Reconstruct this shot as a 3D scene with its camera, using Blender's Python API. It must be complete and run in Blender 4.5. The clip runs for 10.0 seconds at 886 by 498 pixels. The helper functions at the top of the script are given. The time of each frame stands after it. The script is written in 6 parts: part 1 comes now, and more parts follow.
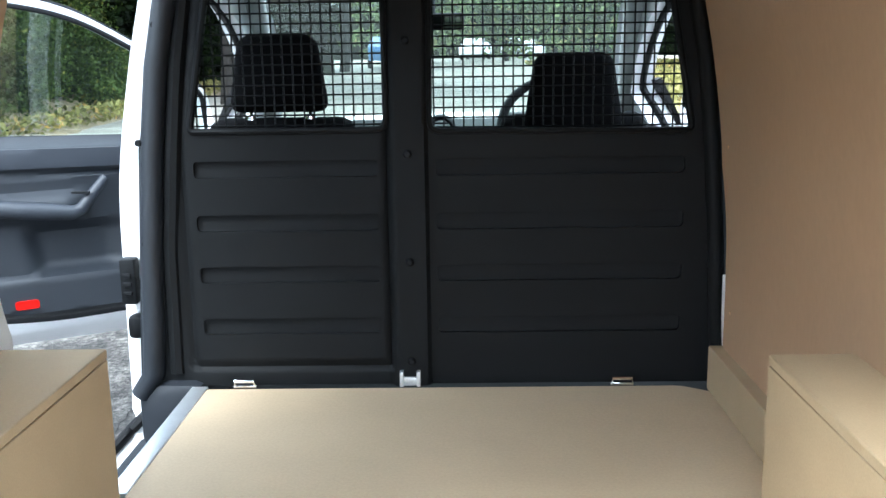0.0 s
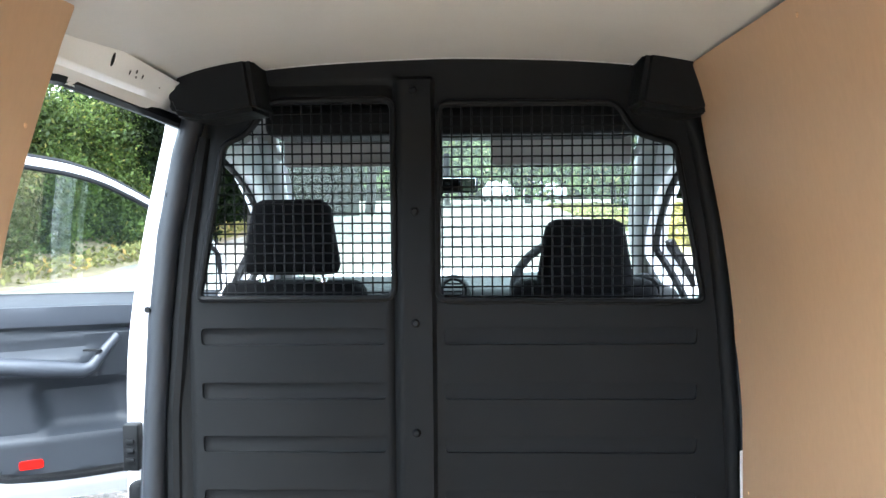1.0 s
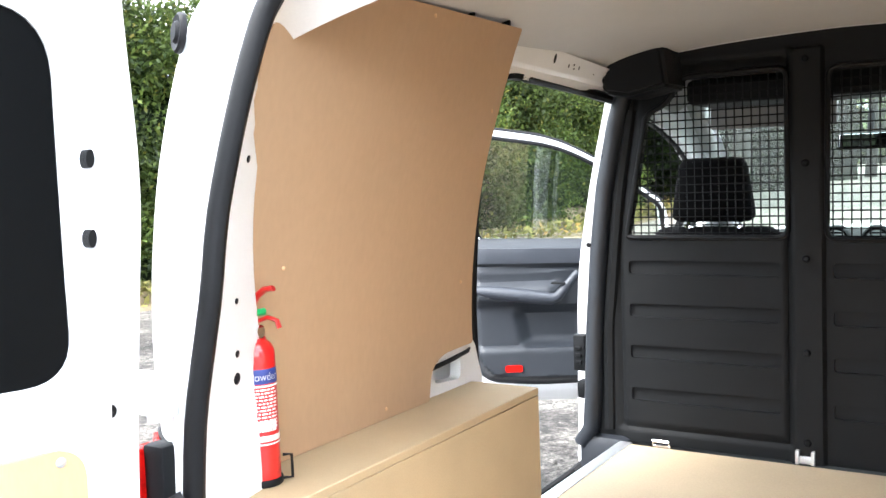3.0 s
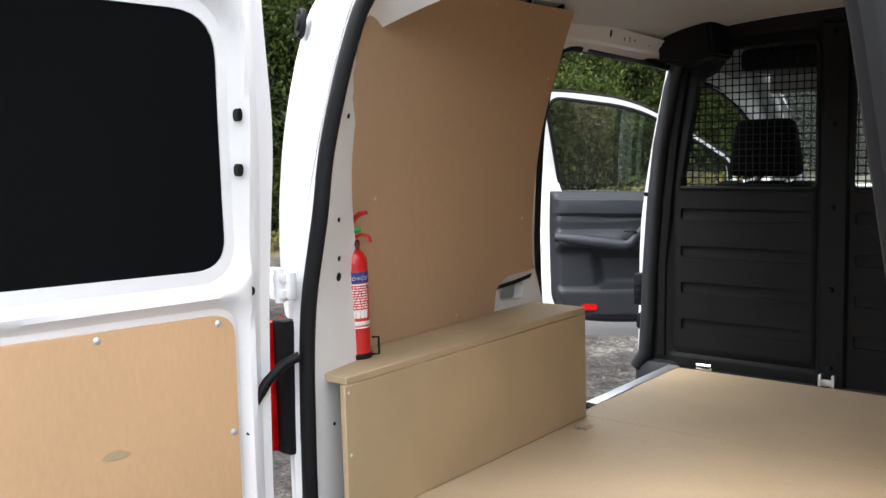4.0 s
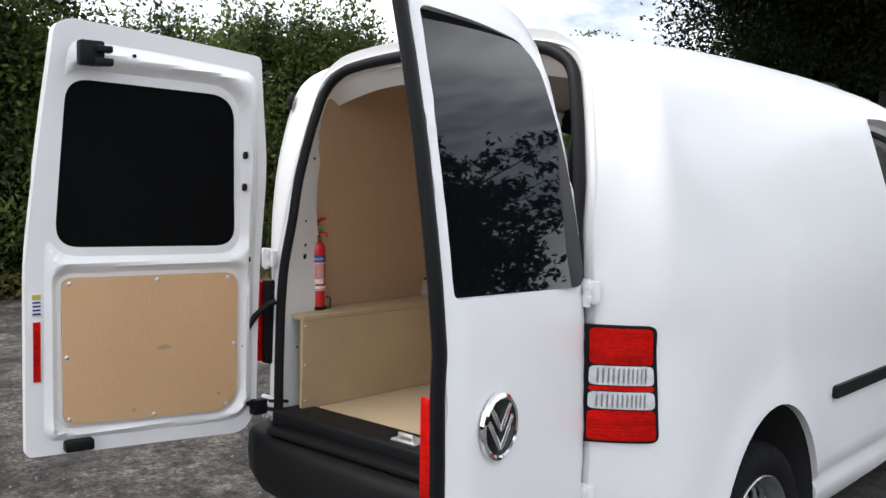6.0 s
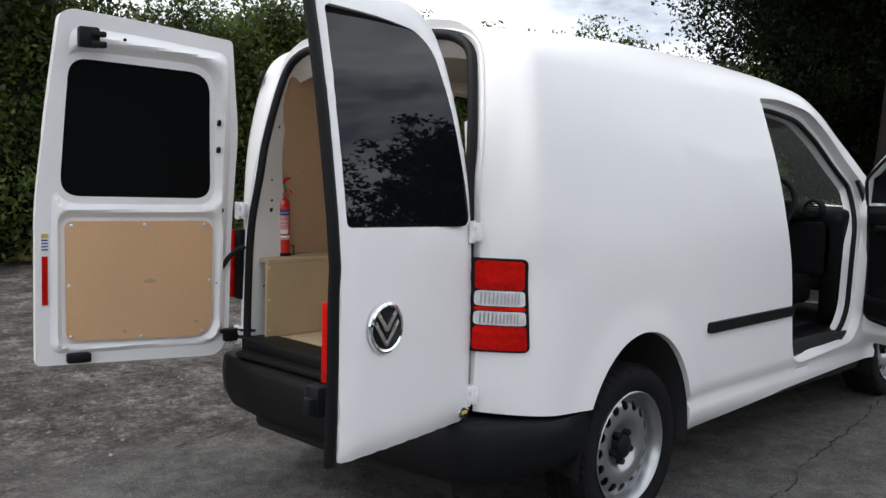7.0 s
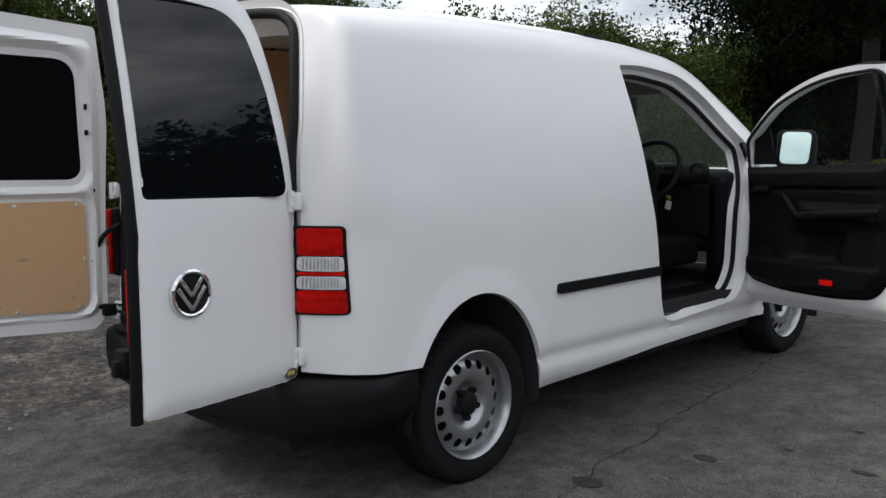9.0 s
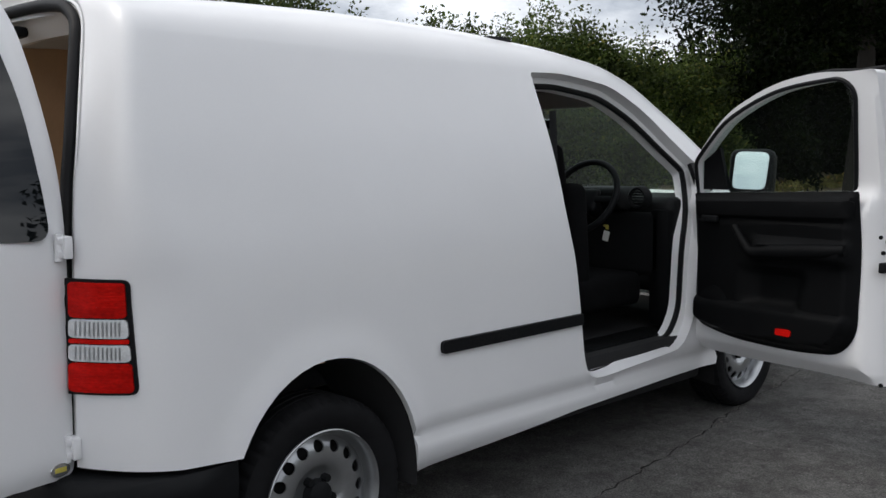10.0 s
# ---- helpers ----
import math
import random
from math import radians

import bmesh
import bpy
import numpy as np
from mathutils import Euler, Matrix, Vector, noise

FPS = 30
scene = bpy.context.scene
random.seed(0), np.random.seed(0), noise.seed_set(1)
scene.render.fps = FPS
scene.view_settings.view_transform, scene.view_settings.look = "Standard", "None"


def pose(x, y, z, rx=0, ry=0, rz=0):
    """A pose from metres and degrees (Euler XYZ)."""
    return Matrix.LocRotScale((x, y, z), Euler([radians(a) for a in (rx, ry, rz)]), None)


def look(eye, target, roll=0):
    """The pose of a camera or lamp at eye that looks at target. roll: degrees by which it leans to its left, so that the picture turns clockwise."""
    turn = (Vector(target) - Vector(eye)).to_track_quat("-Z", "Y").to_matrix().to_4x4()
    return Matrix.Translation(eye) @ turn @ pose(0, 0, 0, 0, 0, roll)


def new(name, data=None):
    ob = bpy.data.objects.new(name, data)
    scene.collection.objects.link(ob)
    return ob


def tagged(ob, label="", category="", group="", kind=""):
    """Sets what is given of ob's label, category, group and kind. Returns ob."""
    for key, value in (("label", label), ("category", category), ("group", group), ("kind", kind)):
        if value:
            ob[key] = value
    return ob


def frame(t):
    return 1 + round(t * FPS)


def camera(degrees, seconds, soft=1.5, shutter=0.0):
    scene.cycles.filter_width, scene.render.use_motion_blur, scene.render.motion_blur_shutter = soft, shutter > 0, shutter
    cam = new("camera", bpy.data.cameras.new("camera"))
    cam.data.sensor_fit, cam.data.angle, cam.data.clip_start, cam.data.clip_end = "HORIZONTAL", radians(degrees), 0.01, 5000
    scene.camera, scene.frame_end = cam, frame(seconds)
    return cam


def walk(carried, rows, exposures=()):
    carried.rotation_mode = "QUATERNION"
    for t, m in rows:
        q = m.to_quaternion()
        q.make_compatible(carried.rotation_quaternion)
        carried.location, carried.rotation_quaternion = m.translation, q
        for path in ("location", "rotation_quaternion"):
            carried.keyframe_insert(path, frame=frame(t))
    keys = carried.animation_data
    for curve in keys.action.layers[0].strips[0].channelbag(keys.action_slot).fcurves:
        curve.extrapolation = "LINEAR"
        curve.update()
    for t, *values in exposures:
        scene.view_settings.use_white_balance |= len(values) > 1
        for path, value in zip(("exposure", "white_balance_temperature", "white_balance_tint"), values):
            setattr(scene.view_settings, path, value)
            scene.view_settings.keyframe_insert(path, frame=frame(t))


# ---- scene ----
cam = camera(51.1, 10.0)
PATH = [
    (0, (0.047, -0.526, 1.414), (0.007, 1.432, 1.009), -0.9),
    (0.5, (0.069, -0.484, 1.458), (0.021, 1.504, 1.237), -0.6),
    (1, (0.083, -0.496, 1.486), (-0.004, 1.499, 1.377), -0.5),
    (1.5, (0.104, -0.525, 1.482), (-0.129, 1.456, 1.336), -1.9),
    (2, (0.207, -0.616, 1.476), (-0.382, 1.289, 1.318), -1.1),
    (2.5, (0.322, -0.783, 1.455), (-0.547, 1.013, 1.325), -1.9),
    (3, (0.445, -1.02, 1.449), (-0.62, 0.666, 1.298), -2.2),
    (3.2, (0.514, -1.106, 1.463), (-0.601, 0.547, 1.304), -1.9),
    (4.3, (0.984, -1.497, 1.417), (-0.32, 0.001, 1.179), -1.2),
    (4.5, (1.069, -1.586, 1.427), (-0.251, -0.095, 1.233), -0.3),
    (5, (1.368, -1.769, 1.452), (0.041, -0.28, 1.301), -0.2),
    (5.2, (1.511, -1.819, 1.438), (0.163, -0.347, 1.308), 0.3),
    (6.3, (2.232, -2.159, 1.39), (0.872, -0.699, 1.256), 0.9),
    (6.5, (2.37, -2.199, 1.38), (1.008, -0.74, 1.256), 0.4),
    (7, (2.732, -2.274, 1.331), (1.329, -0.859, 1.159), 1.5),
    (7.5, (3.0, -2.396, 1.306), (1.609, -0.968, 1.143), 0.8),
    (8, (3.169, -2.443, 1.306), (1.772, -1.021, 1.148), 0.0),
    (8.5, (3.275, -2.243, 1.307), (1.847, -0.851, 1.154), -0.4),
    (9, (3.302, -1.917, 1.303), (1.881, -0.526, 1.089), -0.4),
    (9.5, (3.2, -1.501, 1.348), (1.798, -0.09, 1.137), -0.3),
    (10, (3.117, -1.04, 1.355), (1.69, 0.348, 1.162), -0.3),
]
EXPOSURES = [(0.0, 2.6, 5500, 2), (0.5, 3.1, 5450, 1), (1.0, 3.6, 5600, 3), (1.5, 4.0, 5700, 4), (2.0, 4.1, 5700, 5), (2.5, 3.35, 6100, 7), (3.0, 3.2, 6200, 8), (4.3, 1.35, 6500, 10), (5.0, 1.2, 6500, 10), (6.5, 0.68, 6500, 10), (8.0, 0.36, 6500, 10), (10.0, 0.05, 6500, 10)]
walk(cam, [(t, look(eye, target, roll)) for t, eye, target, roll in PATH], EXPOSURES)

# ---- world, sun, exposure ----
world = bpy.data.worlds.new("sky")
scene.world = world
world.use_nodes = True
wn, wl = world.node_tree.nodes, world.node_tree.links
wn.clear()
w_out = wn.new("ShaderNodeOutputWorld")
w_bg = wn.new("ShaderNodeBackground")
w_sky = wn.new("ShaderNodeTexSky")
w_sky.sky_type, w_sky.sun_disc = "NISHITA", False
w_sky.sun_elevation, w_sky.sun_rotation = radians(52), radians(205)
w_sky.air_density, w_sky.dust_density, w_sky.ozone_density = 1.0, 4.0, 1.0
w_coord = wn.new("ShaderNodeTexCoord")
w_map = wn.new("ShaderNodeMapping")
w_map.inputs["Scale"].default_value = (1.0, 1.0, 2.6)
w_noise = wn.new("ShaderNodeTexNoise")
w_noise.inputs["Scale"].default_value, w_noise.inputs["Detail"].default_value = 2.6, 8.0
w_noise.inputs["Roughness"].default_value = 0.6
w_ramp = wn.new("ShaderNodeValToRGB")
w_ramp.color_ramp.elements[0].position, w_ramp.color_ramp.elements[1].position = 0.36, 0.66
w_ramp.color_ramp.elements[0].color = (3.2, 3.6, 4.3, 1)
w_ramp.color_ramp.elements[1].color = (15.5, 15.7, 16.0, 1)
w_mix = wn.new("ShaderNodeMixRGB")
w_mix.inputs[0].default_value = 0.82
wl.new(w_coord.outputs["Generated"], w_map.inputs["Vector"])
wl.new(w_map.outputs["Vector"], w_noise.inputs["Vector"])
wl.new(w_noise.outputs["Fac"], w_ramp.inputs["Fac"])
wl.new(w_sky.outputs["Color"], w_mix.inputs[1])
wl.new(w_ramp.outputs["Color"], w_mix.inputs[2])
wl.new(w_mix.outputs["Color"], w_bg.inputs["Color"])
w_bg.inputs["Strength"].default_value = 0.12
wl.new(w_bg.outputs["Background"], w_out.inputs["Surface"])

sun_data = bpy.data.lights.new("sun", "SUN")
sun_data.energy, sun_data.angle, sun_data.color = 1.0, radians(25), (1.0, 0.96, 0.9)
sun = new("sun", sun_data)
sun.matrix_basis = look((-12, -22, 34), (0, 0, 0))


# ---- materials ----
def mat(name, col, rough=0.5, metal=0.0, var=0.08, scale=6.0, bump=0.0, bscale=220.0, coat=0.0, island=0.0, stretch=None, spec=0.5):
    m = bpy.data.materials.new(name)
    m.use_nodes = True
    n, l = m.node_tree.nodes, m.node_tree.links
    b = n["Principled BSDF"]
    b.inputs["Roughness"].default_value, b.inputs["Metallic"].default_value = rough, metal
    b.inputs["Coat Weight"].default_value, b.inputs["Coat Roughness"].default_value = coat, 0.04
    b.inputs["Specular IOR Level"].default_value = spec
    tc = n.new("ShaderNodeTexCoord")
    src = tc.outputs["Object"]
    if stretch:
        mp = n.new("ShaderNodeMapping")
        mp.inputs["Scale"].default_value = stretch
        l.new(src, mp.inputs["Vector"])
        src = mp.outputs["Vector"]
    big = n.new("ShaderNodeTexNoise")
    big.inputs["Scale"].default_value, big.inputs["Detail"].default_value = scale, 6.0
    l.new(src, big.inputs["Vector"])
    fine = n.new("ShaderNodeTexNoise")
    fine.inputs["Scale"].default_value, fine.inputs["Detail"].default_value = bscale, 3.0
    l.new(src, fine.inputs["Vector"])
    add = n.new("ShaderNodeMath")
    add.operation = "MULTIPLY_ADD"
    add.inputs[1].default_value, add.inputs[2].default_value = 0.35, 0.0
    l.new(fine.outputs["Fac"], add.inputs[0])
    tot = n.new("ShaderNodeMath")
    tot.operation = "MULTIPLY_ADD"
    tot.inputs[1].default_value = 0.65
    l.new(big.outputs["Fac"], tot.inputs[0])
    l.new(add.outputs[0], tot.inputs[2])
    ramp = n.new("ShaderNodeValToRGB")
    ramp.color_ramp.elements[0].position, ramp.color_ramp.elements[1].position = 0.3, 0.7
    ramp.color_ramp.elements[0].color = (*[c * (1 - var) for c in col], 1)
    ramp.color_ramp.elements[1].color = (*[min(1, c * (1 + var)) for c in col], 1)
    l.new(tot.outputs[0], ramp.inputs["Fac"])
    out = ramp.outputs["Color"]
    if island:
        geo = n.new("ShaderNodeNewGeometry")
        hsv = n.new("ShaderNodeHueSaturation")
        mr = n.new("ShaderNodeMapRange")
        mr.inputs["To Min"].default_value, mr.inputs["To Max"].default_value = 1 - island, 1 + island
        l.new(geo.outputs["Random Per Island"], mr.inputs["Value"])
        l.new(mr.outputs["Result"], hsv.inputs["Value"])
        l.new(out, hsv.inputs["Color"])
        out = hsv.outputs["Color"]
    l.new(out, b.inputs["Base Color"])
    if bump:
        bp = n.new("ShaderNodeBump")
        bp.inputs["Strength"].default_value, bp.inputs["Distance"].default_value = bump, 0.004
        l.new(fine.outputs["Fac"], bp.inputs["Height"])
        l.new(bp.outputs["Normal"], b.inputs["Normal"])
    return m


def leaf_mat(name, dark, light, spec=0.3):
    m = mat(name, light, rough=0.45, var=0.25, scale=0.5, bscale=30, island=0.0, spec=spec)
    n, l = m.node_tree.nodes, m.node_tree.links
    b = n["Principled BSDF"]
    geo = n.new("ShaderNodeNewGeometry")
    ramp = n.new("ShaderNodeValToRGB")
    ramp.color_ramp.elements[0].color, ramp.color_ramp.elements[1].color = (*dark, 1), (*light, 1)
    mid = ramp.color_ramp.elements.new(0.93)
    mid.color = (*light, 1)
    ramp.color_ramp.elements[-1].color = (light[0] * 1.9, light[1] * 1.25, light[2] * 1.2, 1)
    l.new(geo.outputs["Random Per Island"], ramp.inputs["Fac"])
    big = n.new("ShaderNodeTexNoise")
    big.inputs["Scale"].default_value = 1.3
    tc = n.new("ShaderNodeTexCoord")
    l.new(tc.outputs["Object"], big.inputs["Vector"])
    hsv = n.new("ShaderNodeHueSaturation")
    mr = n.new("ShaderNodeMapRange")
    mr.inputs["From Min"].default_value, mr.inputs["From Max"].default_value = 0.3, 0.7
    mr.inputs["To Min"].default_value, mr.inputs["To Max"].default_value = 0.4, 1.6
    l.new(big.outputs["Fac"], mr.inputs["Value"])
    l.new(mr.outputs["Result"], hsv.inputs["Value"])
    l.new(ramp.outputs["Color"], hsv.inputs["Color"])
    l.new(hsv.outputs["Color"], b.inputs["Base Color"])
    tr = n.new("ShaderNodeBsdfTranslucent")
    l.new(hsv.outputs["Color"], tr.inputs["Color"])
    mx = n.new("ShaderNodeMixShader")
    mx.inputs[0].default_value = 0.5
    l.new(b.outputs[0], mx.inputs[1])
    l.new(tr.outputs[0], mx.inputs[2])
    l.new(mx.outputs[0], n["Material Output"].inputs["Surface"])
    return m


def glass_mat(name, tint, milky=0.0):
    m = bpy.data.materials.new(name)
    m.use_nodes = True
    n, l = m.node_tree.nodes, m.node_tree.links
    n.remove(n["Principled BSDF"])
    t = n.new("ShaderNodeBsdfTransparent")
    t.inputs["Color"].default_value = (*tint, 1)
    g = n.new("ShaderNodeBsdfGlossy")
    g.inputs["Roughness"].default_value = 0.01
    lw = n.new("ShaderNodeLayerWeight")
    pw = n.new("ShaderNodeMath")
    pw.operation, pw.inputs[1].default_value = "POWER", 4.0
    l.new(lw.outputs["Facing"], pw.inputs[0])
    f = n.new("ShaderNodeMath")
    f.operation, f.inputs[1].default_value, f.inputs[2].default_value = "MULTIPLY_ADD", 0.45, 0.05
    l.new(pw.outputs[0], f.inputs[0])
    mx = n.new("ShaderNodeMixShader")
    l.new(f.outputs[0], mx.inputs[0])
    l.new(t.outputs[0], mx.inputs[1])
    l.new(g.outputs[0], mx.inputs[2])
    # thin pale translucent layer mixed over the clear glass
    veil = n.new("ShaderNodeBsdfTranslucent")
    veil.inputs["Color"].default_value = (0.62, 0.66, 0.60, 1)
    film = n.new("ShaderNodeMixShader")
    film.inputs[0].default_value = milky
    l.new(mx.outputs[0], film.inputs[1])
    l.new(veil.outputs[0], film.inputs[2])
    l.new(film.outputs[0], n["Material Output"].inputs["Surface"])
    return m


WHITE = mat("white_paint", (0.80, 0.80, 0.81), rough=0.36, var=0.02, scale=3, coat=0.4)
WHITE_IN = mat("white_inner_paint", (0.79, 0.79, 0.79), rough=0.42, var=0.05, scale=5, coat=0.2)
CEIL = mat("primer_paint", (0.46, 0.455, 0.445), rough=0.6, var=0.06, scale=4)
BLACK = mat("black_plastic", (0.0075, 0.008, 0.009), rough=0.5, var=0.2, scale=9, bump=0.25, bscale=500, spec=0.14)
RUBBER = mat("rubber", (0.005, 0.005, 0.006), rough=0.5, var=0.2, scale=20, spec=0.2)
GREY = mat("grey_plastic", (0.0076, 0.0082, 0.0090), rough=0.55, var=0.12, scale=7, bump=0.25, bscale=600, spec=0.15)
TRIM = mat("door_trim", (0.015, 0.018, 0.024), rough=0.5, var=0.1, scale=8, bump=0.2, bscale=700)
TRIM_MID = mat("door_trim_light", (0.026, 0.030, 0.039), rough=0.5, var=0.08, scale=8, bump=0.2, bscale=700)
DASH = mat("dash_plastic", (0.007, 0.0074, 0.008), rough=0.55, var=0.12, scale=7, bump=0.2, bscale=600, spec=0.15)
LINER = mat("headliner", (0.42, 0.41, 0.40), rough=0.9, var=0.06, scale=9, bump=0.2, bscale=400)
CLOTH = mat("seat_cloth", (0.0055, 0.0055, 0.006), rough=0.95, var=0.3, scale=60, bump=0.5, bscale=500, spec=0.06)
# driver's side copy of the door trim, darkened in colour to stand for shade
CARD_SHADED = mat("shaded_door_card", (0.0042, 0.0045, 0.005), rough=0.55, var=0.2, scale=9, bump=0.25, bscale=500, spec=0.08)
PLY = mat("hardboard", (0.435, 0.287, 0.172), rough=0.55, var=0.07, scale=2.2, bscale=90, stretch=(1, 1, 0.4), bump=0.06)
PLY_DOOR = mat("door_hardboard", (0.61, 0.385, 0.21), rough=0.5, var=0.08, scale=3, bscale=120, stretch=(1, 1, 0.4), bump=0.06)
MDF = mat("mdf", (0.43, 0.325, 0.195), rough=0.75, var=0.12, scale=3.5, bscale=300, bump=0.15)
FLOORB = mat("floor_board", (0.52, 0.40, 0.26), rough=0.65, var=0.13, scale=2.6, bscale=160, bump=0.1)
ALU = mat("aluminium", (0.72, 0.74, 0.76), rough=0.35, metal=0.7, var=0.08, scale=20)
STEEL = mat("silver_paint", (0.38, 0.39, 0.40), rough=0.3, metal=0.85, var=0.08, scale=14, bscale=150)
CHROME = mat("chrome", (0.85, 0.86, 0.88), rough=0.08, metal=1.0, var=0.02)
TYRE = mat("tyre_rubber", (0.010, 0.010, 0.011), rough=0.8, var=0.3, scale=18, bump=0.3, bscale=300, spec=0.12)
RED = mat("red_paint", (0.55, 0.012, 0.012), rough=0.28, var=0.08, scale=12, coat=0.5)
RED_LENS = mat("red_lens", (0.47, 0.006, 0.004), rough=0.2, var=0.55, scale=9, bscale=70, coat=0.06, spec=0.12, stretch=(1, 1, 2.5))
CLEAR_LENS = mat("clear_lens", (0.62, 0.63, 0.64), rough=0.12, var=0.25, scale=30, coat=0.8)
DARK_GLASS = mat("privacy_glass", (0.004, 0.005, 0.006), rough=0.015, var=0.05, spec=0.5)
DARK_IN = mat("black_inner_glass", (0.0035, 0.004, 0.0045), rough=0.35, var=0.1, spec=0.06)
GLASS = glass_mat("clear_glass", (0.90, 0.95, 0.93), 0.004)
SCREEN_GLASS = glass_mat("milky_windscreen_glass", (0.86, 0.93, 0.90), 0.018)
MIRROR = mat("mirror_silver", (0.9, 0.92, 0.94), rough=0.01, metal=1.0, var=0.0)
LABEL_W = mat("white_label", (0.78, 0.78, 0.76), rough=0.5, var=0.04)
LABEL_B = mat("blue_label", (0.03, 0.05, 0.22), rough=0.45, var=0.06)
GREEN = mat("green_plastic", (0.02, 0.35, 0.10), rough=0.4)
YELLOW = mat("yellow_print", (0.50, 0.42, 0.08), rough=0.5, var=0.06)
DARK = mat("underbody", (0.010, 0.010, 0.011), rough=0.9, var=0.3, scale=8)
BARK = mat("bark", (0.014, 0.012, 0.010), rough=0.95, var=0.3, scale=9, bump=0.8, bscale=30)
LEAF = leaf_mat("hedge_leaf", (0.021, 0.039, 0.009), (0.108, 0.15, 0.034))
# darker copy of the leaf: shade under and inside trees put into its colour
LEAF_SHADED = leaf_mat("shaded_leaf", (0.004, 0.008, 0.0025), (0.011, 0.019, 0.005), 0.1)
LEAF_FIR = leaf_mat("fir_needles", (0.008, 0.018, 0.008), (0.025, 0.045, 0.018))
# paler leaf copy for far growth, distance haze mixed into its colour
LEAF_HAZY = leaf_mat("hazy_leaf", (0.07, 0.10, 0.04), (0.20, 0.25, 0.10))
GRASS = leaf_mat("dry_grass", (0.10, 0.10, 0.03), (0.34, 0.31, 0.11))
STONE = mat("gravel_stone", (0.14, 0.128, 0.115), rough=0.9, var=0.3, scale=20, island=0.6)


# ---- builders ----
def ease(xs, ys):
    """Smooth monotone curve through the given stations."""
    xs, ys = np.array(xs, float), np.array(ys, float)
    d = np.diff(ys) / np.diff(xs)
    m = np.zeros(len(xs))
    m[0], m[-1] = d[0], d[-1]
    for i in range(1, len(xs) - 1):
        m[i] = 0 if d[i - 1] * d[i] <= 0 else 2 * d[i - 1] * d[i] / (d[i - 1] + d[i])

    def f(x):
        x = min(max(x, xs[0]), xs[-1])
        i = int(min(max(np.searchsorted(xs, x) - 1, 0), len(xs) - 2))
        h = xs[i + 1] - xs[i]
        t = (x - xs[i]) / h
        return float(ys[i] * (2 * t**3 - 3 * t * t + 1) + m[i] * h * (t**3 - 2 * t * t + t) + ys[i + 1] * (3 * t * t - 2 * t**3) + m[i + 1] * h * (t**3 - t * t))
    return f


def mesh_from(name, verts, faces, material, smooth=True, angle=40):
    me = bpy.data.meshes.new(name)
    me.from_pydata([tuple(v) for v in verts], [], [tuple(f) for f in faces])
    me.update()
    if material:
        for mm in (material if isinstance(material, (list, tuple)) else [material]):
            me.materials.append(mm)
    if smooth:
        me.shade_smooth()
        me.set_sharp_from_angle(angle=radians(angle))
    return me


def hang(ob, parent):
    ob.parent = parent
    if parent is not None and parent.parent is None:
        ob.matrix_parent_inverse = parent.matrix_basis.inverted()
    return ob


def part(name, shape, material, parent=None, label="", angle=40):
    """One mesh object out of a bmesh or (verts, faces), under a thing or a part."""
    if isinstance(shape, bmesh.types.BMesh):
        me = bpy.data.meshes.new(name)
        bmesh.ops.recalc_face_normals(shape, faces=shape.faces)
        shape.to_mesh(me)
        shape.free()
        me.materials.append(material)
        me.shade_smooth()
        me.set_sharp_from_angle(angle=radians(angle))
    else:
        me = mesh_from(name, shape[0], shape[1], material, angle=angle)
    ob = new(name, me)
    if parent is not None:
        hang(ob, parent)
    if label:
        tagged(ob, label)
    return ob


def thing(name, label, category, at=(0, 0, 0), group="", kind=""):
    e = new(name)
    e.empty_display_size = 0.1
    e.matrix_basis = Matrix.Translation(at)
    return tagged(e, label, category, group, kind)


def join(*shapes):
    """Several (verts, faces) as one."""
    vs, fs = [], []
    for v, f in shapes:
        k = len(vs)
        vs += [tuple(p) for p in v]
        fs += [tuple(i + k for i in q) for q in f]
    return vs, fs


def moved(shape, m):
    return [tuple(m @ Vector(v)) for v in shape[0]], shape[1]


def bm_data(bm):
    bmesh.ops.recalc_face_normals(bm, faces=bm.faces)
    bm.verts.ensure_lookup_table()
    bm.verts.index_update()
    out = [tuple(v.co) for v in bm.verts], [tuple(v.index for v in f.verts) for f in bm.faces]
    bm.free()
    return out


def block(lo, hi, bevel=0.004, seg=2):
    bm = bmesh.new()
    bmesh.ops.create_cube(bm, size=1.0)
    for v in bm.verts:
        v.co = Vector([(lo[i] + hi[i]) / 2 + v.co[i] * (hi[i] - lo[i]) for i in range(3)])
    if bevel:
        bmesh.ops.bevel(bm, geom=bm.edges[:], offset=bevel, segments=seg, affect="EDGES", profile=0.5)
    return bm_data(bm)


def lathe(profile, seg=48, m=Matrix()):
    """Turns (radius, height) round the z axis of m."""
    vs, fs = [], []
    for k in range(seg):
        a = 2 * math.pi * k / seg
        vs += [tuple(m @ Vector((r * math.cos(a), r * math.sin(a), h))) for r, h in profile]
    n = len(profile)
    for k in range(seg):
        for i in range(n - 1):
            a, b = k * n + i, ((k + 1) % seg) * n + i
            fs.append((a, b, b + 1, a + 1))
    return vs, fs


